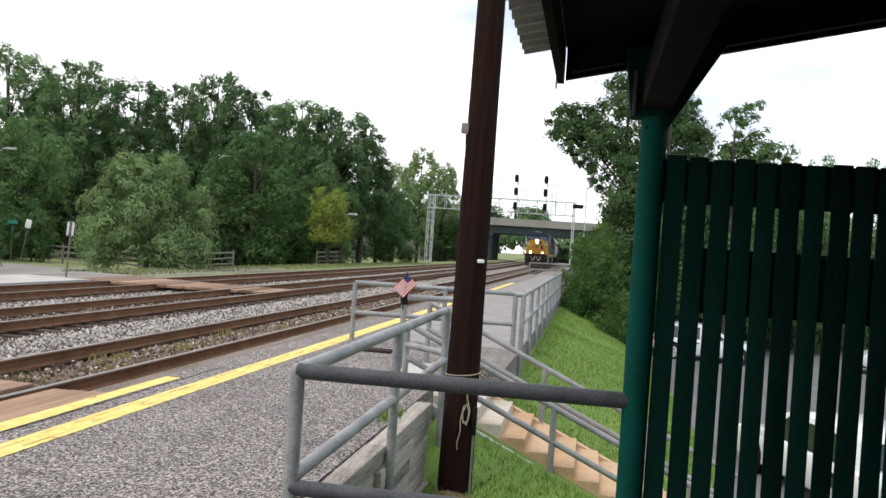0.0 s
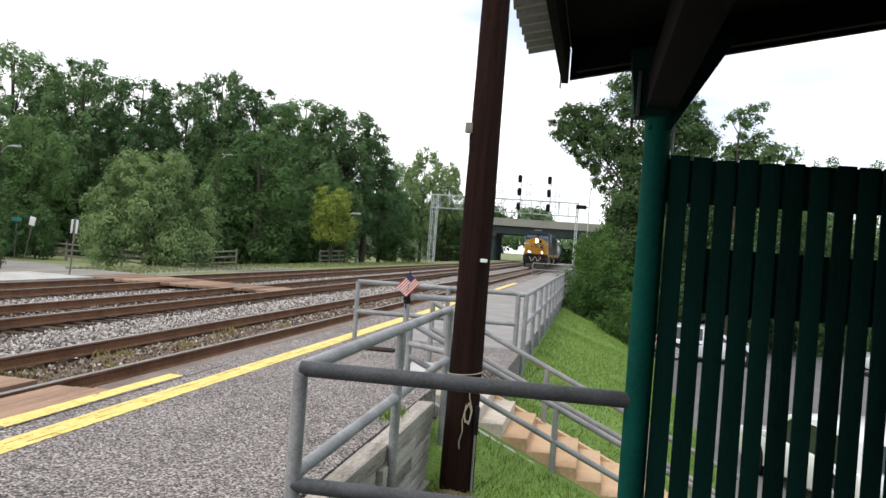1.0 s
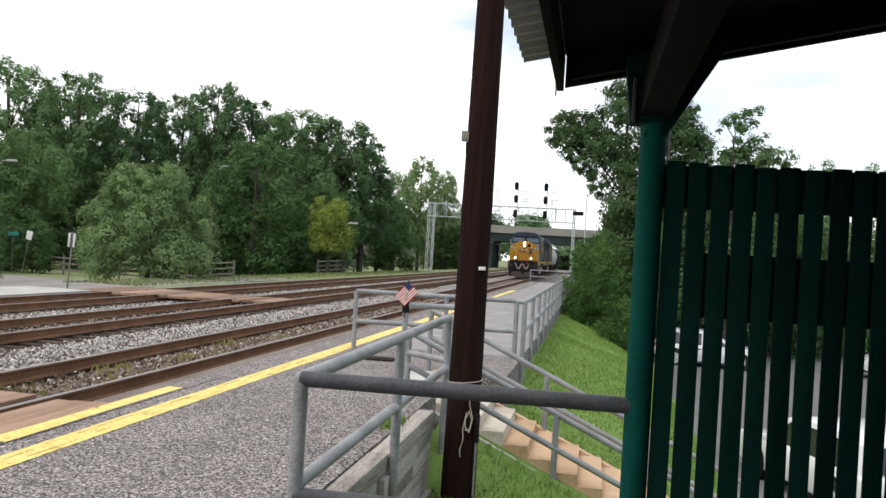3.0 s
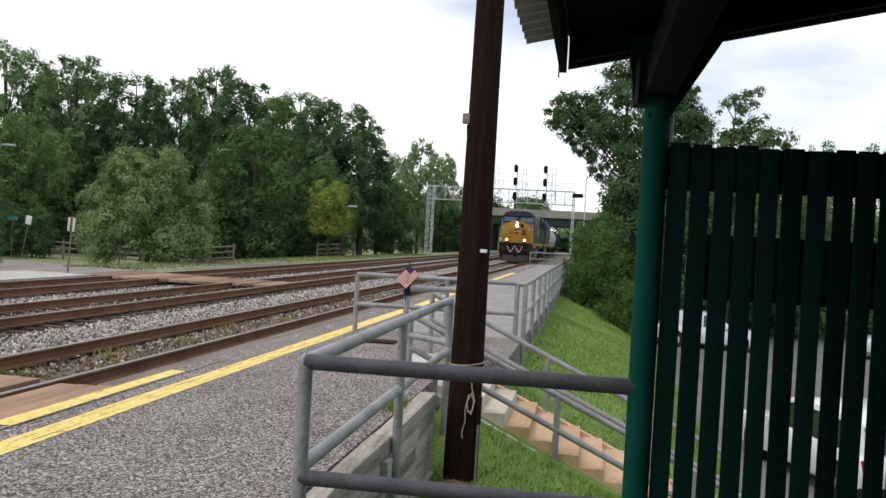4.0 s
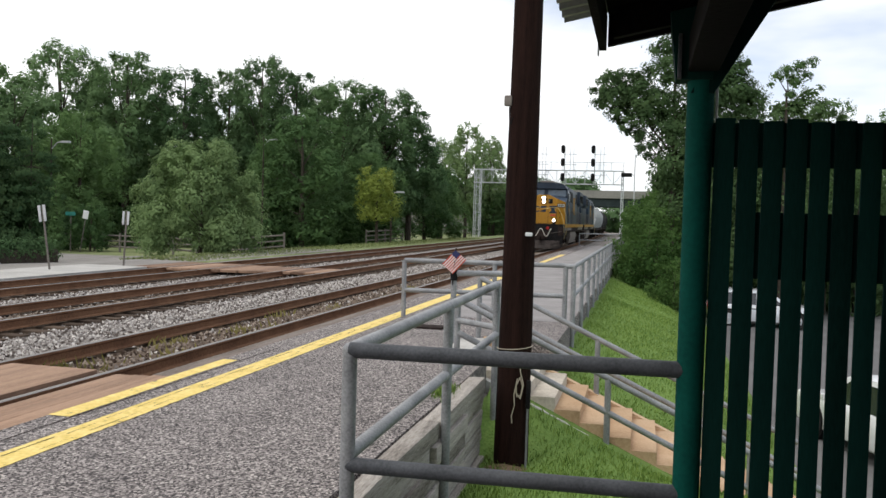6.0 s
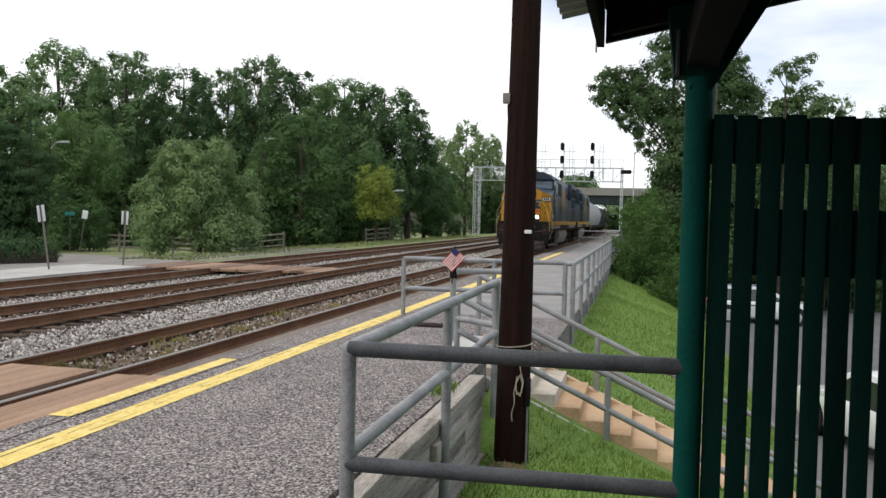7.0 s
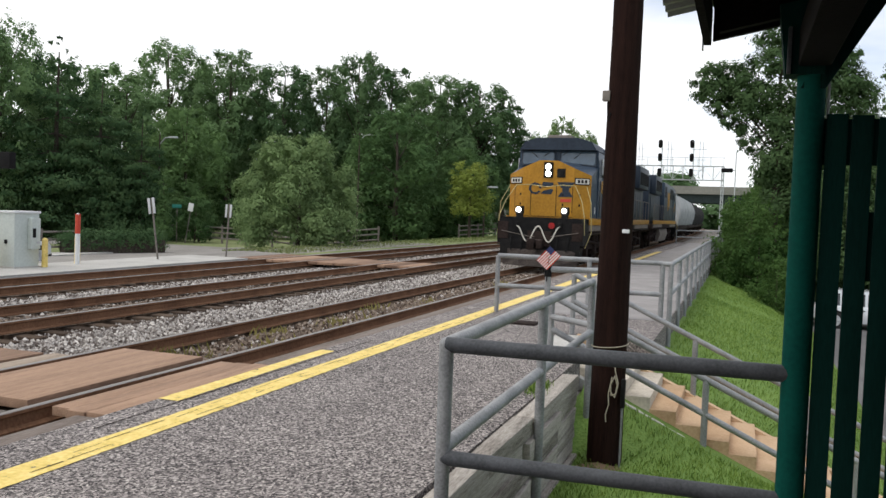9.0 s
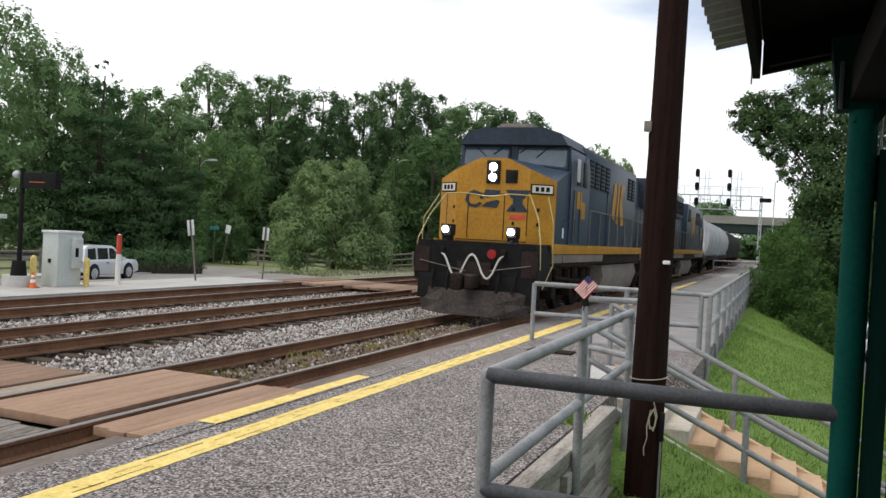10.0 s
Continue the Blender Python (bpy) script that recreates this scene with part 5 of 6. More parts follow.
        part("roof_gutter", pipe(bmesh.new(), (s * 1.43, 3.6, 4.42), (s * 1.43, 12.1, 4.42), 0.03, seg=6), TANK, ob, "pale roof edge")
        for pts in (((7.5, 2.75), (7.95, 2.62), (8.25, 3.5), (8.2, 3.88), (7.75, 3.80)), ((8.3, 2.55), (8.62, 2.55), (8.72, 3.86), (8.4, 3.88)), ((8.8, 3.15), (9.15, 2.5), (9.75, 2.55), (9.3, 3.3), (9.7, 3.86), (9.1, 3.86))):
            bm = bmesh.new()
            prism(bm, list(pts), s * 1.475 - 0.008, s * 1.475 + 0.008, "x")
            part("hood_emblem", bm, TY, ob, "yellow side emblem", smooth=0)
        for y0, y1 in ((0.25, 1.2), (1.3, 6.4), (13.8, 20.2)):
            part("side_sill", block(s * 1.47 - 0.02, s * 1.47 + 0.02, y0, y1, 1.34, 1.55, bevel=0.008), TANK, ob, "dusty grey side sill")
        part("door_recess", block(s * 1.524 - 0.006, s * 1.524 + 0.006, 2.1, 2.22, 2.0, 2.45), BLACK, ob)
        part("white_plate", block(s * 1.524 - 0.008, s * 1.524 + 0.008, 0.95, 1.05, 1.95, 2.2), WHITE, ob, "small white plate")
        bm = bmesh.new()
        for y0, y1, z0, z1 in ((3.46, 3.48, 1.8, 4.2), (6.7, 6.72, 1.8, 4.2), (3.9, 3.92, 1.8, 3.4), (1.0, 3.4, 2.38, 2.395), (3.5, 8.3, 3.42, 3.435), (2.0, 2.02, 1.85, 3.2), (2.7, 2.72, 1.85, 3.2)):
            xx = 1.53 if y1 < 3.45 else 1.475
            box(bm, s * xx - 0.008, s * xx + 0.008, y0, y1, z0, z1)
        part("panel_seams", bm, TD, ob)
        part("side_handle", pipe(bmesh.new(), (s * 1.57, 1.9, 1.95), (s * 1.57, 1.9, 3.1), 0.014, seg=6), TANK, ob)
        bm = bmesh.new()
        for k in range(12):
            box(bm, s * 1.49, s * 1.49 + s * 0.03, 15.4 + 0.34 * k, 15.6 + 0.34 * k, 3.65, 4.3) if s > 0 else box(bm, s * 1.49 - 0.03, s * 1.49, 15.4 + 0.34 * k, 15.6 + 0.34 * k, 3.65, 4.3)
        part("grille", bm, BLACK, ob)
        bm = bmesh.new()
        for k in range(12):
            pipe(bm, (s * 1.5, 4.2 + 1.45 * k, 1.74), (s * 1.5, 4.2 + 1.45 * k, 2.78), 0.018, seg=6)
        pipe(bm, (s * 1.5, 4.2, 2.78), (s * 1.5, 20.2, 2.78), 0.018, seg=6)
        part("side_handrail", bm, TANK, ob, "thin pale side handrail")
        # front grab rails
        bm = bmesh.new()
        tube(bm, [(s * 0.55, -0.35, 2.92), (s * 1.05, -0.38, 2.90), (s * 1.35, -0.65, 2.35), (s * 1.5, -0.92, 1.8), (s * 1.53, -0.95, 1.2)], 0.014, 6)
        part("grab_rail", bm, GRAB, ob, "pale yellow grab rail")
        bm = bmesh.new()
        tube(bm, [(s * 1.38, 0.0, 2.9), (s * 1.62, -0.35, 2.3), (s * 1.66, -0.35, 1.3), (s * 1.5, -0.6, 0.75)], 0.013, 6)
        part("grab_rail", bm, GRAB, ob, "pale yellow grab rail")
    part("nose_rail", tube(bmesh.new(), [(-0.55, -0.35, 2.92), (-0.1, -0.33, 2.86), (0.12, -0.33, 2.86), (0.55, -0.35, 2.92)], 0.014, 6), GRAB, ob, "pale front rail")
    pts = []
    for k in range(25):
        u = k / 24
        pts.append((-0.80 + 1.32 * u * 1.15, -1.14, 1.20 + 0.27 * math.copysign(abs(math.cos(u * 4 * math.pi)) ** 0.9, math.cos(u * 4 * math.pi))))
    part("jumper_hose", tube(bmesh.new(), pts, 0.024, 8), CREAM, ob, "pale looping jumper hose")
    bm = bmesh.new()
    for x in (-1.0, -0.62, 0.62, 1.0):
        tube(bm, [(x, -1.06, 1.1), (x, -1.16, 0.9), (x * 0.97, -1.2, 0.62)], 0.03, 6)
    part("air_hoses", bm, BLACK, ob)
    for x in (-0.80, 0.70):
        part("hose_bracket", block(x - 0.06, x + 0.06, -1.16, -1.04, 1.44, 1.60, bevel=0.01), BLACK, ob)
    part("cut_lever", tube(bmesh.new(), [(-1.35, -1.1, 1.28), (-0.4, -1.14, 1.12), (-0.1, -1.4, 1.1)], 0.010, 6), TANK, ob, "thin uncoupling lever")
    part("cut_lever", tube(bmesh.new(), [(1.35, -1.1, 1.28), (0.4, -1.14, 1.12)], 0.010, 6), TANK, ob, "thin uncoupling lever")
    part("draft_box", block(-0.42, 0.42, -1.12, -1.0, 0.78, 1.3, bevel=0.03), GRIME, ob)
    part("corner_plate", block(-1.5, -1.12, -1.075, -1.045, 1.0, 1.6, bevel=0.01), GRIME, ob)
    part("corner_plate", block(1.12, 1.5, -1.075, -1.045, 1.0, 1.6, bevel=0.01), GRIME, ob)
    # fuel tank and running gear
    bm = bmesh.new()
    prism(bm, [(-1.3, 1.2), (1.3, 1.2), (1.38, 0.85), (1.2, 0.32), (-1.2, 0.32), (-1.38, 0.85)], 7.2, 13.6)
    part("fuel_tank", bm, TANK, ob, "dusty grey fuel tank")
    part("rear_coupler", block(-0.2, 0.2, 20.8, 21.5, 0.7, 1.05, bevel=0.04), GRIME, ob)
    bogie(ob, 3.6, (-1.95, 0, 1.95))
    bogie(ob, 17.0, (-1.95, 0, 1.95))
    return ob


def hopper(material, label, group):
    """Covered hopper with curved ribbed sides, front end at y = 0."""
    ob = thing("hopper_car", label, "freight car", group)
    o = []
    for k in range(13):
        a = radians(-38 + 256 * k / 12)
        o.append((1.55 * math.cos(a), 2.75 + 1.62 * math.sin(a) * (1 if math.sin(a) > 0 else 1.3)))
    bm = bmesh.new()
    prism(bm, o, 1.2, 15.4)
    part("body", bm, material, ob, smooth=50)
    for k in range(9):
        bm = bmesh.new()
        prism(bm, [(a * 1.05, 2.75 + (b - 2.75) * 1.035) for a, b in o], 1.3 + 1.72 * k, 1.42 + 1.72 * k)
        part("rib", bm, material, ob, smooth=0)
    part("sill", block(-1.5, 1.5, 0.2, 16.4, 1.05, 1.35, bevel=0.03), GRIME, ob)
    for y in (3.6, 8.3, 13.0):
        bm = bmesh.new()
        bmesh.ops.create_cone(bm, cap_ends=True, segments=4, radius1=0.5, radius2=1.7, depth=1.1, matrix=Matrix.Translation((0, y, 1.0)) @ Matrix.Rotation(radians(45), 4, "Z"))
        part("chute", bm, material, ob, smooth=0)
    for y in (0.3, 16.2):
        bm = bmesh.new()
        for x in (-1.3, -0.4, 0.4, 1.3):
            pipe(bm, (x, y, 1.3), (x * 0.9, y + (0.9 if y < 5 else -0.9), 4.0), 0.04, seg=6)
        part("end_frame", bm, material, ob)
    part("roof_walk", block(-0.35, 0.35, 0.9, 15.7, 4.40, 4.46), STEEL, ob)
    part("coupler", block(-0.15, 0.15, -0.4, 0.3, 0.75, 1.05, bevel=0.03), GRIME, ob)
    bogie(ob, 1.9, (-0.87, 0.87))
    bogie(ob, 14.7, (-0.87, 0.87))
    return ob


LOCO = locomotive()
LOCO_2 = copy_thing(LOCO, Matrix())
tagged(LOCO_2, "second dark blue diesel locomotive coupled back to back behind")
HOPPERS = [hopper(HOPPER, "pale grey covered hopper car behind the locomotives", "freight cars")]
HOPPERS.append(copy_thing(HOPPERS[0], Matrix()))
DARK = hopper(DARKCAR, "dark freight hopper car in the train", "freight cars")
HOPPERS += [DARK] + [copy_thing(DARK, Matrix()) for _ in range(2)]


# ---------------------------------------------------------------- across the tracks
def draped(name, x0, x1, y0, y1, lift, material, label, category, nx=14, ny=14):
    bm = bmesh.new()
    g = [[bm.verts.new((x0 + (x1 - x0) * i / nx, y0 + (y1 - y0) * j / ny, land(x0 + (x1 - x0) * i / nx, y0 + (y1 - y0) * j / ny) + lift)) for j in range(ny + 1)] for i in range(nx + 1)]
    for i in range(nx):
        for j in range(ny):
            bm.faces.new((g[i][j], g[i + 1][j], g[i + 1][j + 1], g[i][j + 1]))
    for f in bm.faces:
        f.smooth = True
    return tagged(linked(name, bm, material), label, category, kind="structure")


draped("road", -30.0, -18.3, -20, 40, 0.03, ROAD, "grey asphalt access road beside the tracks", "road", 12, 20)
draped("road", -70.0, -30.0, 39.0, 45.0, 0.035, ROAD, "grey asphalt side road leading to houses", "road", 12, 3)
draped("road", -30.0, -16.6, 40, 46, 0.025, ROAD, "grey asphalt road approach to the crossing", "road", 8, 3)
draped("road", -18.4, -16.4, 25.3, 46, 0.02, ROAD, "grey asphalt crossing approach", "road", 3, 8)
draped("car_park", 2.7, 30, 13.5, 47, 0.03, LOT, "grey asphalt car park below the platform", "car park", 8, 8)


def far_platform():
    ob = tagged(linked("far_platform", block(-18.35, -15.98, -40, 25.1, -0.5, 0.0, bevel=0.01), FARPAVE), "pale concrete platform edge across the tracks", "platform", kind="structure")
    return ob


far_platform()


def signal_cabinet():
    ob = thing("equipment_cabinet", "pale grey-green metal equipment cabinet on the far platform", "cabinet", at=pose(-17.72, 17.0, 0, 0, 0, 90))
    part("body", block(-0.40, 0.40, -0.27, 0.27, 0.0, 1.42, bevel=0.012), CABINET, ob)
    part("lid", block(-0.43, 0.43, -0.30, 0.30, 1.40, 1.46, bevel=0.012), WHITE, ob, "overhanging pale lid")
    m = part("meter_box", block(0.02, 0.30, -0.42, -0.27, 0.48, 1.28, bevel=0.012), CABINET, ob, "small box on the front")
    part("meter_window", block(0.04, 0.14, -0.432, -0.42, 0.78, 1.02), BLACK, m, "dark meter window")
    part("name_plate", block(0.18, 0.27, -0.432, -0.42, 0.62, 0.68), STEEL, m)
    part("lock", block(-0.432, -0.40, -0.04, 0.04, 0.62, 0.72, bevel=0.005), BLACK, ob)
    part("base", block(-0.46, 0.46, -0.33, 0.33, -0.02, 0.03), CONCRETE, ob)
    return ob


signal_cabinet()


def bollard(x, y, h, r, label, paint=YELLOW, top=None):
    ob = thing("bollard", label, "bollard", group="bollards", at=pose(x, y, 0))
    bm = bmesh.new()
    pipe(bm, (0, 0, -0.02), (0, 0, h), r, seg=14)
    ball(bm, (0, 0, h), r)
    part("post", bm, paint, ob)
    if top:
        part("sleeve", pipe(bmesh.new(), (0, 0, h * 0.63), (0, 0, h * 1.03), r * 1.06, seg=14), top, ob, "red upper sleeve")
    return ob


bollard(-17.25, 17.4, 0.70, 0.075, "worn yellow steel bollard")
bollard(-17.62, 18.95, 0.74, 0.075, "worn pale yellow steel bollard")
bollard(-17.48, 18.8, 1.36, 0.065, "white marker post with red top", WHITE, RED)
bollard(-17.95, 16.3, 0.72, 0.08, "pale yellow steel bollard by the planter")


def cone():
    ob = thing("traffic_cone", "orange traffic cone with white bands", "cone", at=pose(-17.5, 15.9, 0) @ Matrix.Diagonal((0.68, 0.68, 0.68, 1)))
    part("base", block(-0.17, 0.17, -0.17, 0.17, 0, 0.04, bevel=0.01), ORANGE, ob)
    for z0, z1, m in ((0.04, 0.2, ORANGE), (0.2, 0.32, WHITE), (0.32, 0.4, ORANGE), (0.4, 0.48, WHITE), (0.48, 0.6, ORANGE)):
        part("band", pipe(bmesh.new(), (0, 0, z0), (0, 0, z1), 0.14 - 0.18 * z0, 0.14 - 0.18 * z1, seg=16), m, ob)
    return ob


cone()


def message_sign():
    ob = thing("message_sign", "black electronic message sign on a dark pole", "sign", at=pose(-18.1, 15.9, 0))
    part("planter", pipe(bmesh.new(), (0.1, 0, 0), (0.1, 0, 0.28), 0.38, seg=20), CONCRETE, ob, "round concrete base")
    part("collar", pipe(bmesh.new(), (0.1, 0, 0.28), (0.1, 0, 0.66), 0.2, 0.16, seg=14), BLACK, ob)
    part("pole", pipe(bmesh.new(), (0.1, 0, 0.4), (0.1, 0, 3.0), 0.06, seg=12), BLACK, ob)
    p = part("panel", block(0.22, 1.3, -0.1, 0.1, 2.5, 2.9, bevel=0.02), BLACK, ob)
    part("light_bar", block(0.45, 0.95, -0.106, -0.1, 2.65, 2.665), ORANGE, p, "dim orange line")
    part("camera_dome", ball(bmesh.new(), (-0.06, -0.05, 2.84), 0.10, 14), STEEL, ob, "pale round camera")
    return ob


message_sign()


def kiosk():
    ob = thing("platform_kiosk", "grey kiosk with a pale green roof edge", "kiosk", at=pose(-20.15, 16.0, 0))
    part("body", block(-0.6, 0.62, -0.5, 0.5, 0, 1.7, bevel=0.01), STEEL, ob)
    part("post", block(0.62, 0.70, -0.5, -0.42, 0, 1.72), BLACK, ob)
    part("roof", block(-0.7, 0.86, -0.6, 0.6, 1.7, 1.82, bevel=0.01), CABINET, ob)
    return ob


kiosk()


def sign_post(x, y, z, h, lean, panels, label, paint=STEEL):
    ob = thing("road_sign", label, "sign", group="road signs", at=pose(x, y, z, 0, lean, 0))
    part("post", pipe(bmesh.new(), (0, 0, -0.1), (0, 0, h), 0.03, seg=8), FENCEWOOD, ob)
    for dx, w, z0, z1 in panels:
        part("panel", block(dx - w / 2, dx + w / 2, -0.05, -0.03, z0, z1, bevel=0.004), paint, ob)
    return ob


sign_post(-17.44, 22.2, 0, 1.95, -8.5, ((-0.085, 0.09, 1.46, 1.96), (0.085, 0.09, 1.46, 1.96)), "leaning post with two narrow pale sign panels")
sign_post(-17.2, 25.6, 0, 1.85, 3, ((-0.09, 0.08, 1.36, 1.82), (0.09, 0.08, 1.36, 1.82)), "leaning post with two narrow grey sign panels")
sign_post(-36.2, 48, -0.92, 2.6, 0, ((0, 0.75, 2.35, 2.6),), "green street name sign on a thin post", SIGNGREEN)
sign_post(-35.5, 48, -0.92, 2.75, 10, ((0, 0.4, 2.2, 2.75),), "small white road sign on a leaning post", WHITE)


def split_fence(pts, label):
    ob = thing("split_rail_fence", label, "fence", group="split rail fences")
    for (x0, y0), (x1, y1) in zip(pts, pts[1:]):
        n = max(1, round(math.hypot(x1 - x0, y1 - y0) / 2.6))
        for i in range(n + 1):
            x, y = x0 + (x1 - x0) * i / n, y0 + (y1 - y0) * i / n
            z = land(x, y)
            part("post", pipe(bmesh.new(), (x, y, z - 0.1), (x, y, z + 1.25), 0.075, seg=7), FENCEWOOD, ob)
            if i < n:
                u, v = x0 + (x1 - x0) * (i + 1) / n, y0 + (y1 - y0) * (i + 1) / n
                for h in (0.35, 0.72, 1.08):
                    part("rail", pipe(bmesh.new(), (x, y, z + h), (u, v, land(u, v) + h), 0.055, seg=6), FENCEWOOD, ob)
    return ob


split_fence(((-31.2, 14), (-31.5, 34)), "weathered split rail fence behind the road")
split_fence(((-42, 50.5), (-36, 50.2), (-26.9, 48.2)), "weathered split rail fence along the lawn")
split_fence(((-26.9, 47.6), (-23.2, 52.4)), "grey split rail fence by the ornamental tree")
split_fence(((-22.0, 66), (-20.6, 72)), "grey split rail fence near the wood")


def hedge():
    ob = thing("hedge", "clipped green hedge beside the road", "hedge", at=pose(-30.2, 35.2, -0.92, 0, 0, 68))
    blobs = [(-2.6 + 0.5 * i, 0, 0.62, 0.55, 0.62) for i in range(11)]
    part("core", block(-2.8, 2.6, -0.3, 0.3, -0.05, 0.7, bevel=0.1), BARK, ob)
    c = new("leaves", crown_mesh("leaves", 31, blobs, 0.06, 9000, LEAF_A, 0.0))
    c.parent = ob
    return ob


hedge()


def kerb():
    ob = tagged(linked("kerb", block(-31.5, -30.05, 27, 38.5, -1.1, -0.82, bevel=0.03), CONCRETE), "pale kerb stones along the road edge", "kerb", kind="structure")
    return ob


kerb()


def street_lamp(x, y, z, h, arm, label):
    ob = thing("street_lamp", label, "street lamp", group="street lamps", at=pose(x, y, z))
    part("pole", pipe(bmesh.new(), (0, 0, -0.2), (0, 0, h + 0.2), 0.07, 0.05, seg=10), BARK, ob)
    part("arm", tube(bmesh.new(), [(0, 0, h - 0.5), (arm * 0.5, 0, h - 0.05), (arm, 0, h)], 0.035, 6), STEEL, ob)
    part("lamp_head", block(arm - 0.1, arm + 0.55, -0.13, 0.13, h - 0.08, h + 0.06, bevel=0.03), STEEL, ob)
    return ob


street_lamp(-39.3, 50, -0.9, 7.3, 0.9, "wooden pole with an arm street lamp")
street_lamp(-28.9, 61, -0.9, 8.6, 0.9, "wooden pole with an arm street lamp among trees")
street_lamp(-19.9, 66, -0.5, 4.5, 0.5, "pale lamp on a pole beside the wood")


# ---------------------------------------------------------------- cars
def car(paint, label, tall=1.0):
    """Front axle at the origin, nose along +y, wheels on z = 0."""
    ob = thing("car", label, "car")
    lower = [(-3.4, 0.42), (-3.45, 0.80), (-3.35, 1.06), (-0.2, 1.06), (0.62, 1.0), (0.84, 0.82), (0.86, 0.38), (0.4, 0.30), (-3.0, 0.30)]
    bm = bmesh.new()
    prism(bm, [(a, b * tall) for a, b in lower], -0.88, 0.88, "x")
    bmesh.ops.bevel(bm, geom=[e for e in bm.edges], offset=0.07, segments=2, affect="EDGES", profile=0.6)
    part("body", bm, paint, ob, smooth=50)
    cabin = [(-3.28, 1.0), (-3.12, 1.62), (-2.9, 1.72), (-1.2, 1.72), (-0.95, 1.62), (-0.12, 1.0)]
    bm = bmesh.new()
    prism(bm, [(a, b * tall) for a, b in cabin], -0.76, 0.76, "x")
    for v in bm.verts:
        if v.co.z < 1.1 * tall:
            v.co.x *= 1.1
    bmesh.ops.bevel(bm, geom=[e for e in bm.edges], offset=0.05, segments=2, affect="EDGES", profile=0.6)
    part("cabin", bm, paint, ob, smooth=50)
    for s in (-1, 1):
        for pts in (((-3.05, 1.06), (-2.98, 1.56), (-2.45, 1.6), (-2.45, 1.06)), ((-2.3, 1.06), (-2.3, 1.6), (-1.55, 1.6), (-1.55, 1.06)), ((-1.45, 1.06), (-1.45, 1.6), (-1.15, 1.58), (-0.42, 1.06))):
            bm = bmesh.new()
            prism(bm, [(a, b * tall) for a, b in pts], -0.006, 0.006, "x")
            for v in bm.verts:
                v.co.x += s * (0.845 - 0.075 * (v.co.z / tall - 1.0) / 0.62)
            part("side_window", bm, CARGLASS, ob, "dark side window", smooth=0)
        for y in (0.0, -2.62):
            part("wheel_arch", pipe(bmesh.new(), (s * 0.80, y, 0.37), (s * 0.886, y, 0.37), 0.40, seg=24), BLACK, ob)
            w = part("wheel", pipe(bmesh.new(), (-0.11, 0, 0), (0.11, 0, 0), 0.35, seg=24), RUBBER, ob, "black tyre")
            w.matrix_basis = pose(s * 0.80, y, 0.35)
            bm = bmesh.new()
            pipe(bm, (s * 0.09, 0, 0), (s * 0.118, 0, 0), 0.23, seg=20)
            for k in range(5):
                a = 2 * math.pi * k / 5
                pipe(bm, (s * 0.125, 0, 0), (s * 0.125, 0.2 * math.cos(a), 0.2 * math.sin(a)), 0.03, seg=6)
            part("rim", bm, STEEL, w, "alloy rim")
        part("door_handle", block(s * 0.885 - 0.015, s * 0.885 + 0.015, -1.75, -1.55, 0.86 * tall, 0.90 * tall), BLACK, ob)
        part("headlamp", block(s * 0.62 - 0.16, s * 0.62 + 0.16, 0.78, 0.875, 0.62 * tall, 0.76 * tall, bevel=0.02), GLASS, ob)
        part("tail_lamp", block(s * 0.74 - 0.1, s * 0.74 + 0.1, -3.46, -3.36, 0.75 * tall, 1.0 * tall, bevel=0.02), REDGLASS, ob)
        part("mirror", block(s * 0.95 - 0.08, s * 0.95 + 0.08, -0.62, -0.5, 1.02 * tall, 1.16 * tall, bevel=0.02), paint, ob)
    bm = bmesh.new()
    prism(bm, [(-0.90, 1.56 * tall), (-0.88, 1.56 * tall), (-0.21, 1.08 * tall), (-0.24, 1.07 * tall)], -0.68, 0.68, "x")
    for v in bm.verts:
        v.co.y += 0.012
    part("windscreen", bm, CARGLASS, ob)
    bm = bmesh.new()
    prism(bm, [(-3.30, 1.1 * tall), (-3.17, 1.56 * tall), (-3.15, 1.56 * tall), (-3.28, 1.1 * tall)], -0.66, 0.66, "x")
    part("rear_window", bm, CARGLASS, ob)
    part("lower_trim", block(-0.87, 0.87, -3.47, 0.88, 0.28, 0.42, bevel=0.03), BLACK, ob)
    return ob


SUV = car(CARPAINT, "silver sport utility car driving along the far road", 0.89)
SUV.matrix_basis = pose(-28.4, 30.15, -0.88, 0, 0, 11)
parked = copy_thing(SUV, pose(6.2, 37.4, -2.22, 0, 0, -90))
tagged(parked, "pale silver car parked in the car park")
near_car = car(CARWHITE, "white car parked in the car park beside the stairs", 0.86)
near_car.matrix_basis = pose(4.2, 17.9, -2.22, 0, 0, 17)
other = copy_thing(near_car, pose(7.4, 19.0, -2.22, 0, 0, 17))
tagged(other, "white car parked further along the car park")
another = copy_thing(SUV, pose(12.2, 38.0, -2.22, 0, 0, 80))
tagged(another, "silver car parked at the far side of the car park")


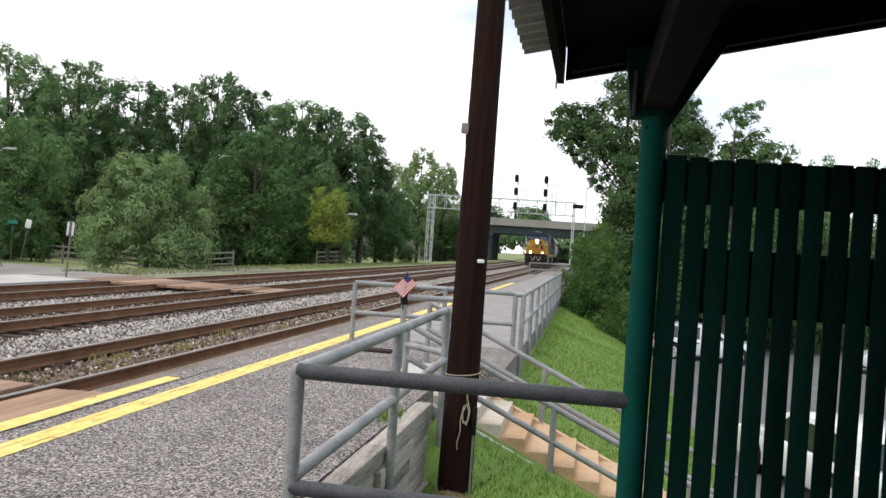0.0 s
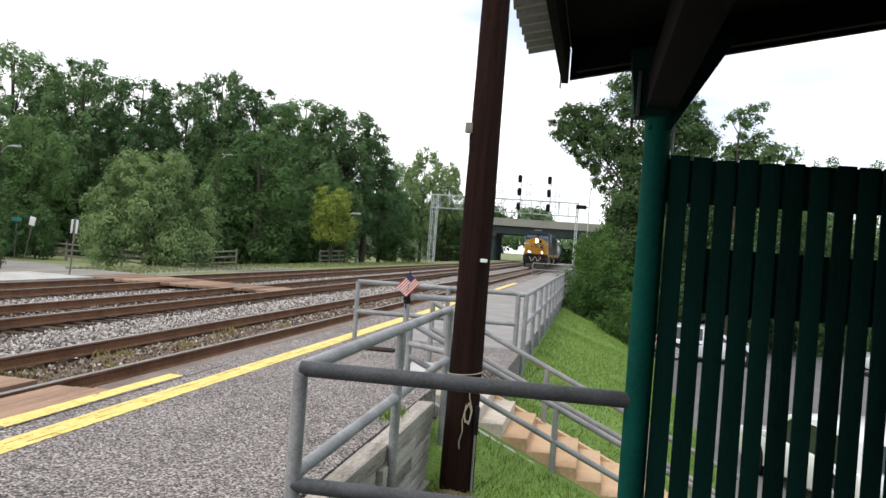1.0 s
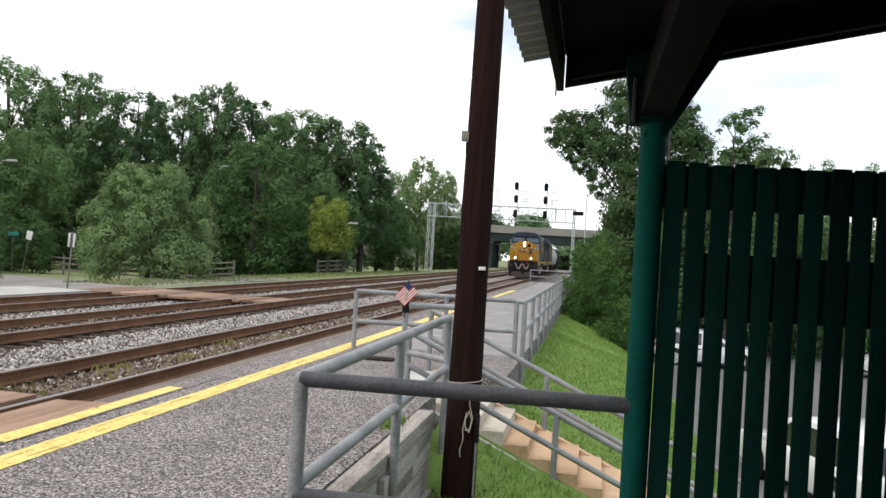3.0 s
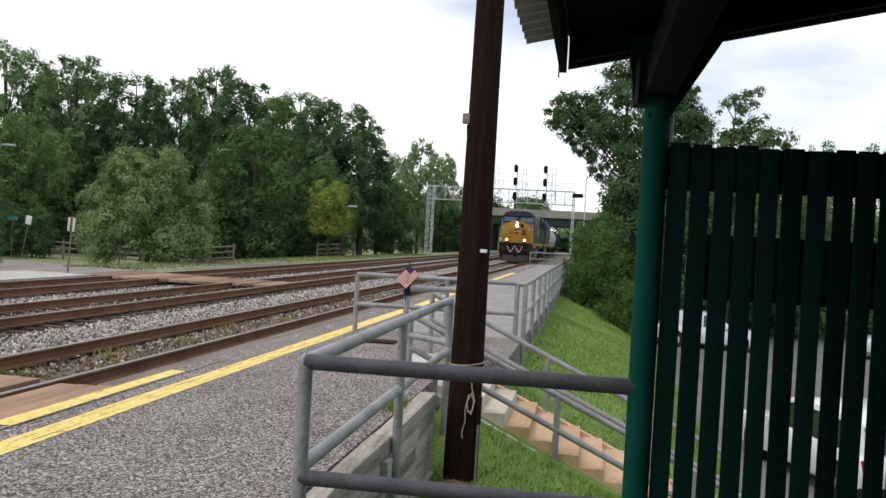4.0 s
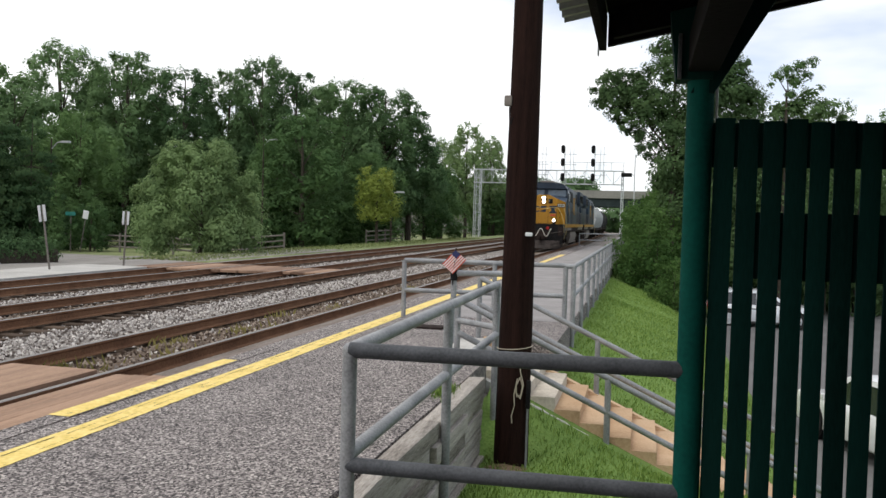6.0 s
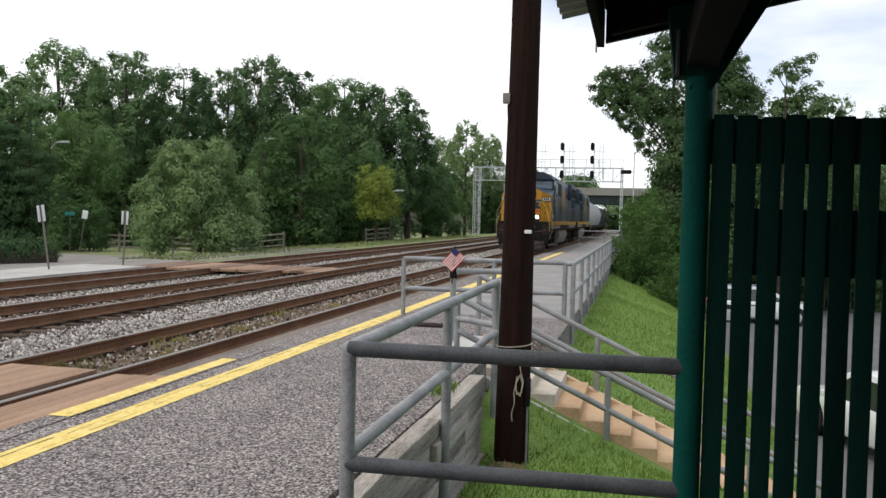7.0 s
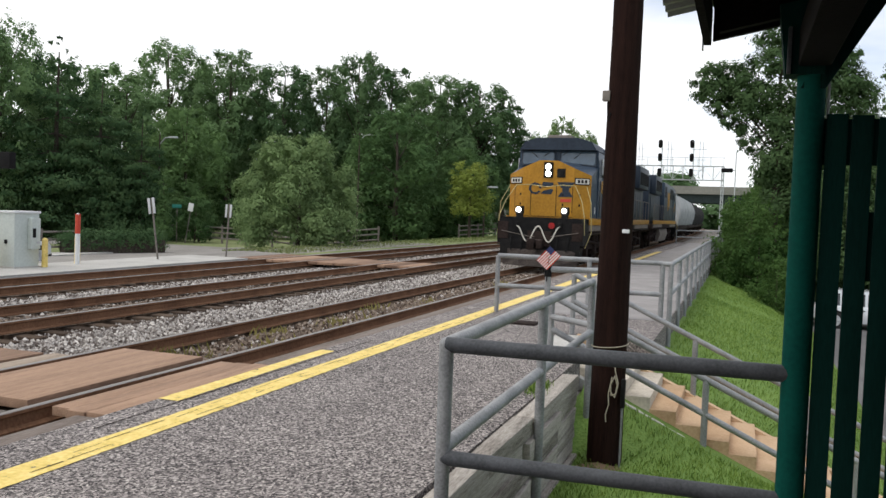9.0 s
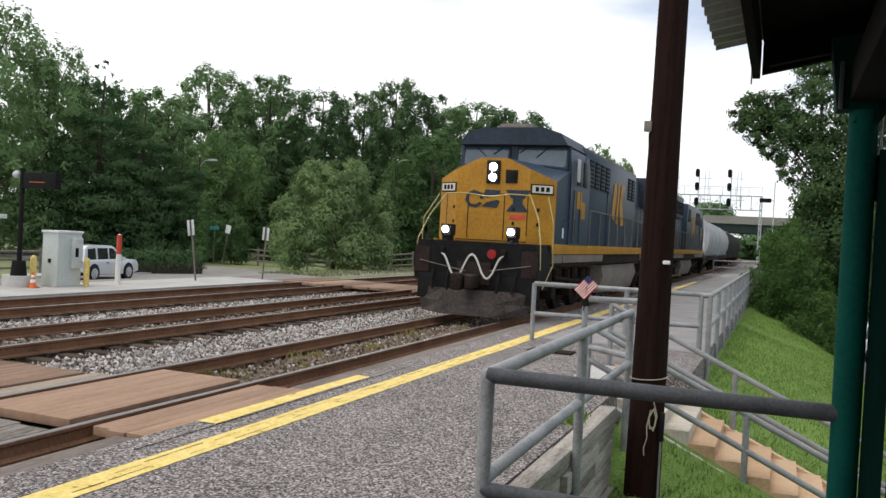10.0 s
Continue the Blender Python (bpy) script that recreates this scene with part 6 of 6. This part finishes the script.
# ---------------------------------------------------------------- flag
def flag():
    ob = thing("small_flag", "small striped flag with a dark blue corner on the railing post", "flag", at=pose(-2.78, 12.36, 1.06, 0, 0, 8))
    part("stick", pipe(bmesh.new(), (0.04, 0, -0.2), (0.08, 0, 0.36), 0.008, seg=6), BLACK, ob)
    hang = Matrix.Translation((0.075, -0.01, 0.33)) @ Matrix.Diagonal((-0.8, 1, 0.8, 1)) @ Matrix.Rotation(radians(48), 4, "Y")
    w, h, n = 0.36, 0.27, 13
    for k in range(n):
        bm = bmesh.new()
        x0 = 0.11 if k < 6 else 0.0
        z1 = -h * k / n
        for j in range(4):
            a, b = x0 + (w - x0) * j / 4, x0 + (w - x0) * (j + 1) / 4
            box(bm, a, b, -0.002 + 0.012 * math.sin(j * 1.3), 0.002 + 0.012 * math.sin(j * 1.3), z1 - h / n, z1)
        bmesh.ops.transform(bm, matrix=hang, verts=bm.verts)
        part("stripe", bm, RED if k % 2 == 0 else WHITE, ob, "red stripe" if k % 2 == 0 else "white stripe", smooth=0)
    bm = block(0.0, 0.11, -0.003, 0.003, -h * 6 / n, 0)
    bmesh.ops.transform(bm, matrix=hang, verts=bm.verts)
    part("canton", bm, NAVY, ob, "dark blue corner")
    return ob


flag()


# ---------------------------------------------------------------- weeds and grass
def blades(name, label, count, where, height, material, seed, width=0.006):
    rng = np.random.default_rng(seed)
    verts, faces = [], []
    for i in range(count):
        x, y, z = where(rng)
        h = height * rng.uniform(0.5, 1.3)
        a = rng.uniform(0, 6.28)
        lean = rng.normal(0, 0.35, 2) * h
        dx, dy = math.cos(a) * width, math.sin(a) * width
        k = len(verts)
        verts += [(x - dx, y - dy, z - 0.02), (x + dx, y + dy, z - 0.02), (x + lean[0] * 0.4 + dx * 0.7, y + lean[1] * 0.4 + dy * 0.7, z + h * 0.6), (x + lean[0], y + lean[1], z + h)]
        faces += [(k, k + 1, k + 2), (k, k + 2, k + 3)]
    return tagged(soup(name, verts, faces, material, "stuff"), label, "grass")


def bank_spot(rng):
    while True:
        x, y = rng.uniform(-1.7, 2.6), 5.2 + 30 * rng.random() ** 1.8
        if 10.85 < y < 13.2 or x < -1.70 or (y > 13 and x < -1.15):
            continue
        return x, y, land(x, y)


blades("bank_grass", "short green grass on the bank beside the stairs", 85000, bank_spot, 0.055, BLADE, 41, 0.005)


def weed_spot(rng):
    c = ((-6.35, 10.6), (-6.1, 12.6), (-6.2, 14.0), (-6.5, 17.5), (-6.1, 20.0), (-6.9, 11.5), (-6.6, 13.2), (-6.95, 15.5), (-6.3, 23.0))[rng.integers(0, 9)]
    return c[0] + rng.normal(0, 0.1), c[1] + rng.normal(0, 0.22), -0.23


blades("track_weeds", "yellow-green weeds growing between the rails", 380, weed_spot, 0.17, WEED, 42, 0.018)


def straw_spot(rng):
    return -6.75 + rng.normal(0, 0.25), 8.9 + abs(rng.normal(0, 0.35)), -0.25


blades("dry_grass", "dry straw grass at the crossing edge", 70, straw_spot, 0.2, WEED, 43, 0.006)


def verge_spot(rng):
    x, y = -16.9 - 3.2 * rng.random(), 29.5 + 60 * rng.random() ** 1.5
    return x, y, land(x, y)


blades("verge_grass", "rough green grass on the verge beside the far track", 9000, verge_spot, 0.12, VERGE, 44, 0.016)


def tuft_spot(rng):
    return -1.99 + rng.normal(0, 0.05), 8.75 + rng.normal(0, 0.16), 0.0


blades("wall_tuft", "tuft of grass on top of the timber wall", 420, tuft_spot, 0.06, BLADE, 45, 0.004)



# ---------------------------------------------------------------- what moves
# seconds and place of the leading nose along the track
TRAIN = ((0.0, 114.5), (1.0, 105.4), (2.0, 96.2), (2.5, 91.6), (4.5, 73.0), (5.5, 63.6), (7.0, 49.4), (8.0, 39.7),
         (8.5, 34.75), (9.0, 29.6), (9.5, 24.5), (10.0, 19.35))


def on_track(y, length):
    """The pose of a car whose ends lie on the curving track."""
    a, b = bend(y), bend(y + length)
    return pose(-6.6 + a, y, 0, 0, 0, math.degrees(math.atan2(a - b, length)))


def motions():
    gaps = [(LOCO, 0.0), (LOCO_2, 23.4)] + [(h, 47.0 + 17.0 * i) for i, h in enumerate(HOPPERS)]
    for car, back in gaps:
        turn = pose(0, 20.4, 0, 0, 0, 180) if car is LOCO_2 else Matrix()
        walk(car, [(t, on_track(y + back, 20.0 if back < 40 else 15.0) @ turn) for t, y in TRAIN])
    rows = []
    for t in (0.0, 2.0, 4.0, 6.0, 8.0, 9.0, 10.0):
        x, y = -28.4 + 0.69 * (10 - t), 30.15 - 3.53 * (10 - t)
        rows.append((t, pose(x, y, land(x, y) + 0.03, 0, 0, 11)))
    walk(SUV, rows)
    for w in [c for c in SUV.children if c.name.startswith("wheel") and not c.name.startswith("wheel_arch")]:
        side, along, up = w.matrix_basis.translation
        walk(w, [(10.0 * k / 80, pose(side, along, up, -math.degrees(3.6 * 10.0 * k / 80 / 0.35))) for k in range(81)])



motions()
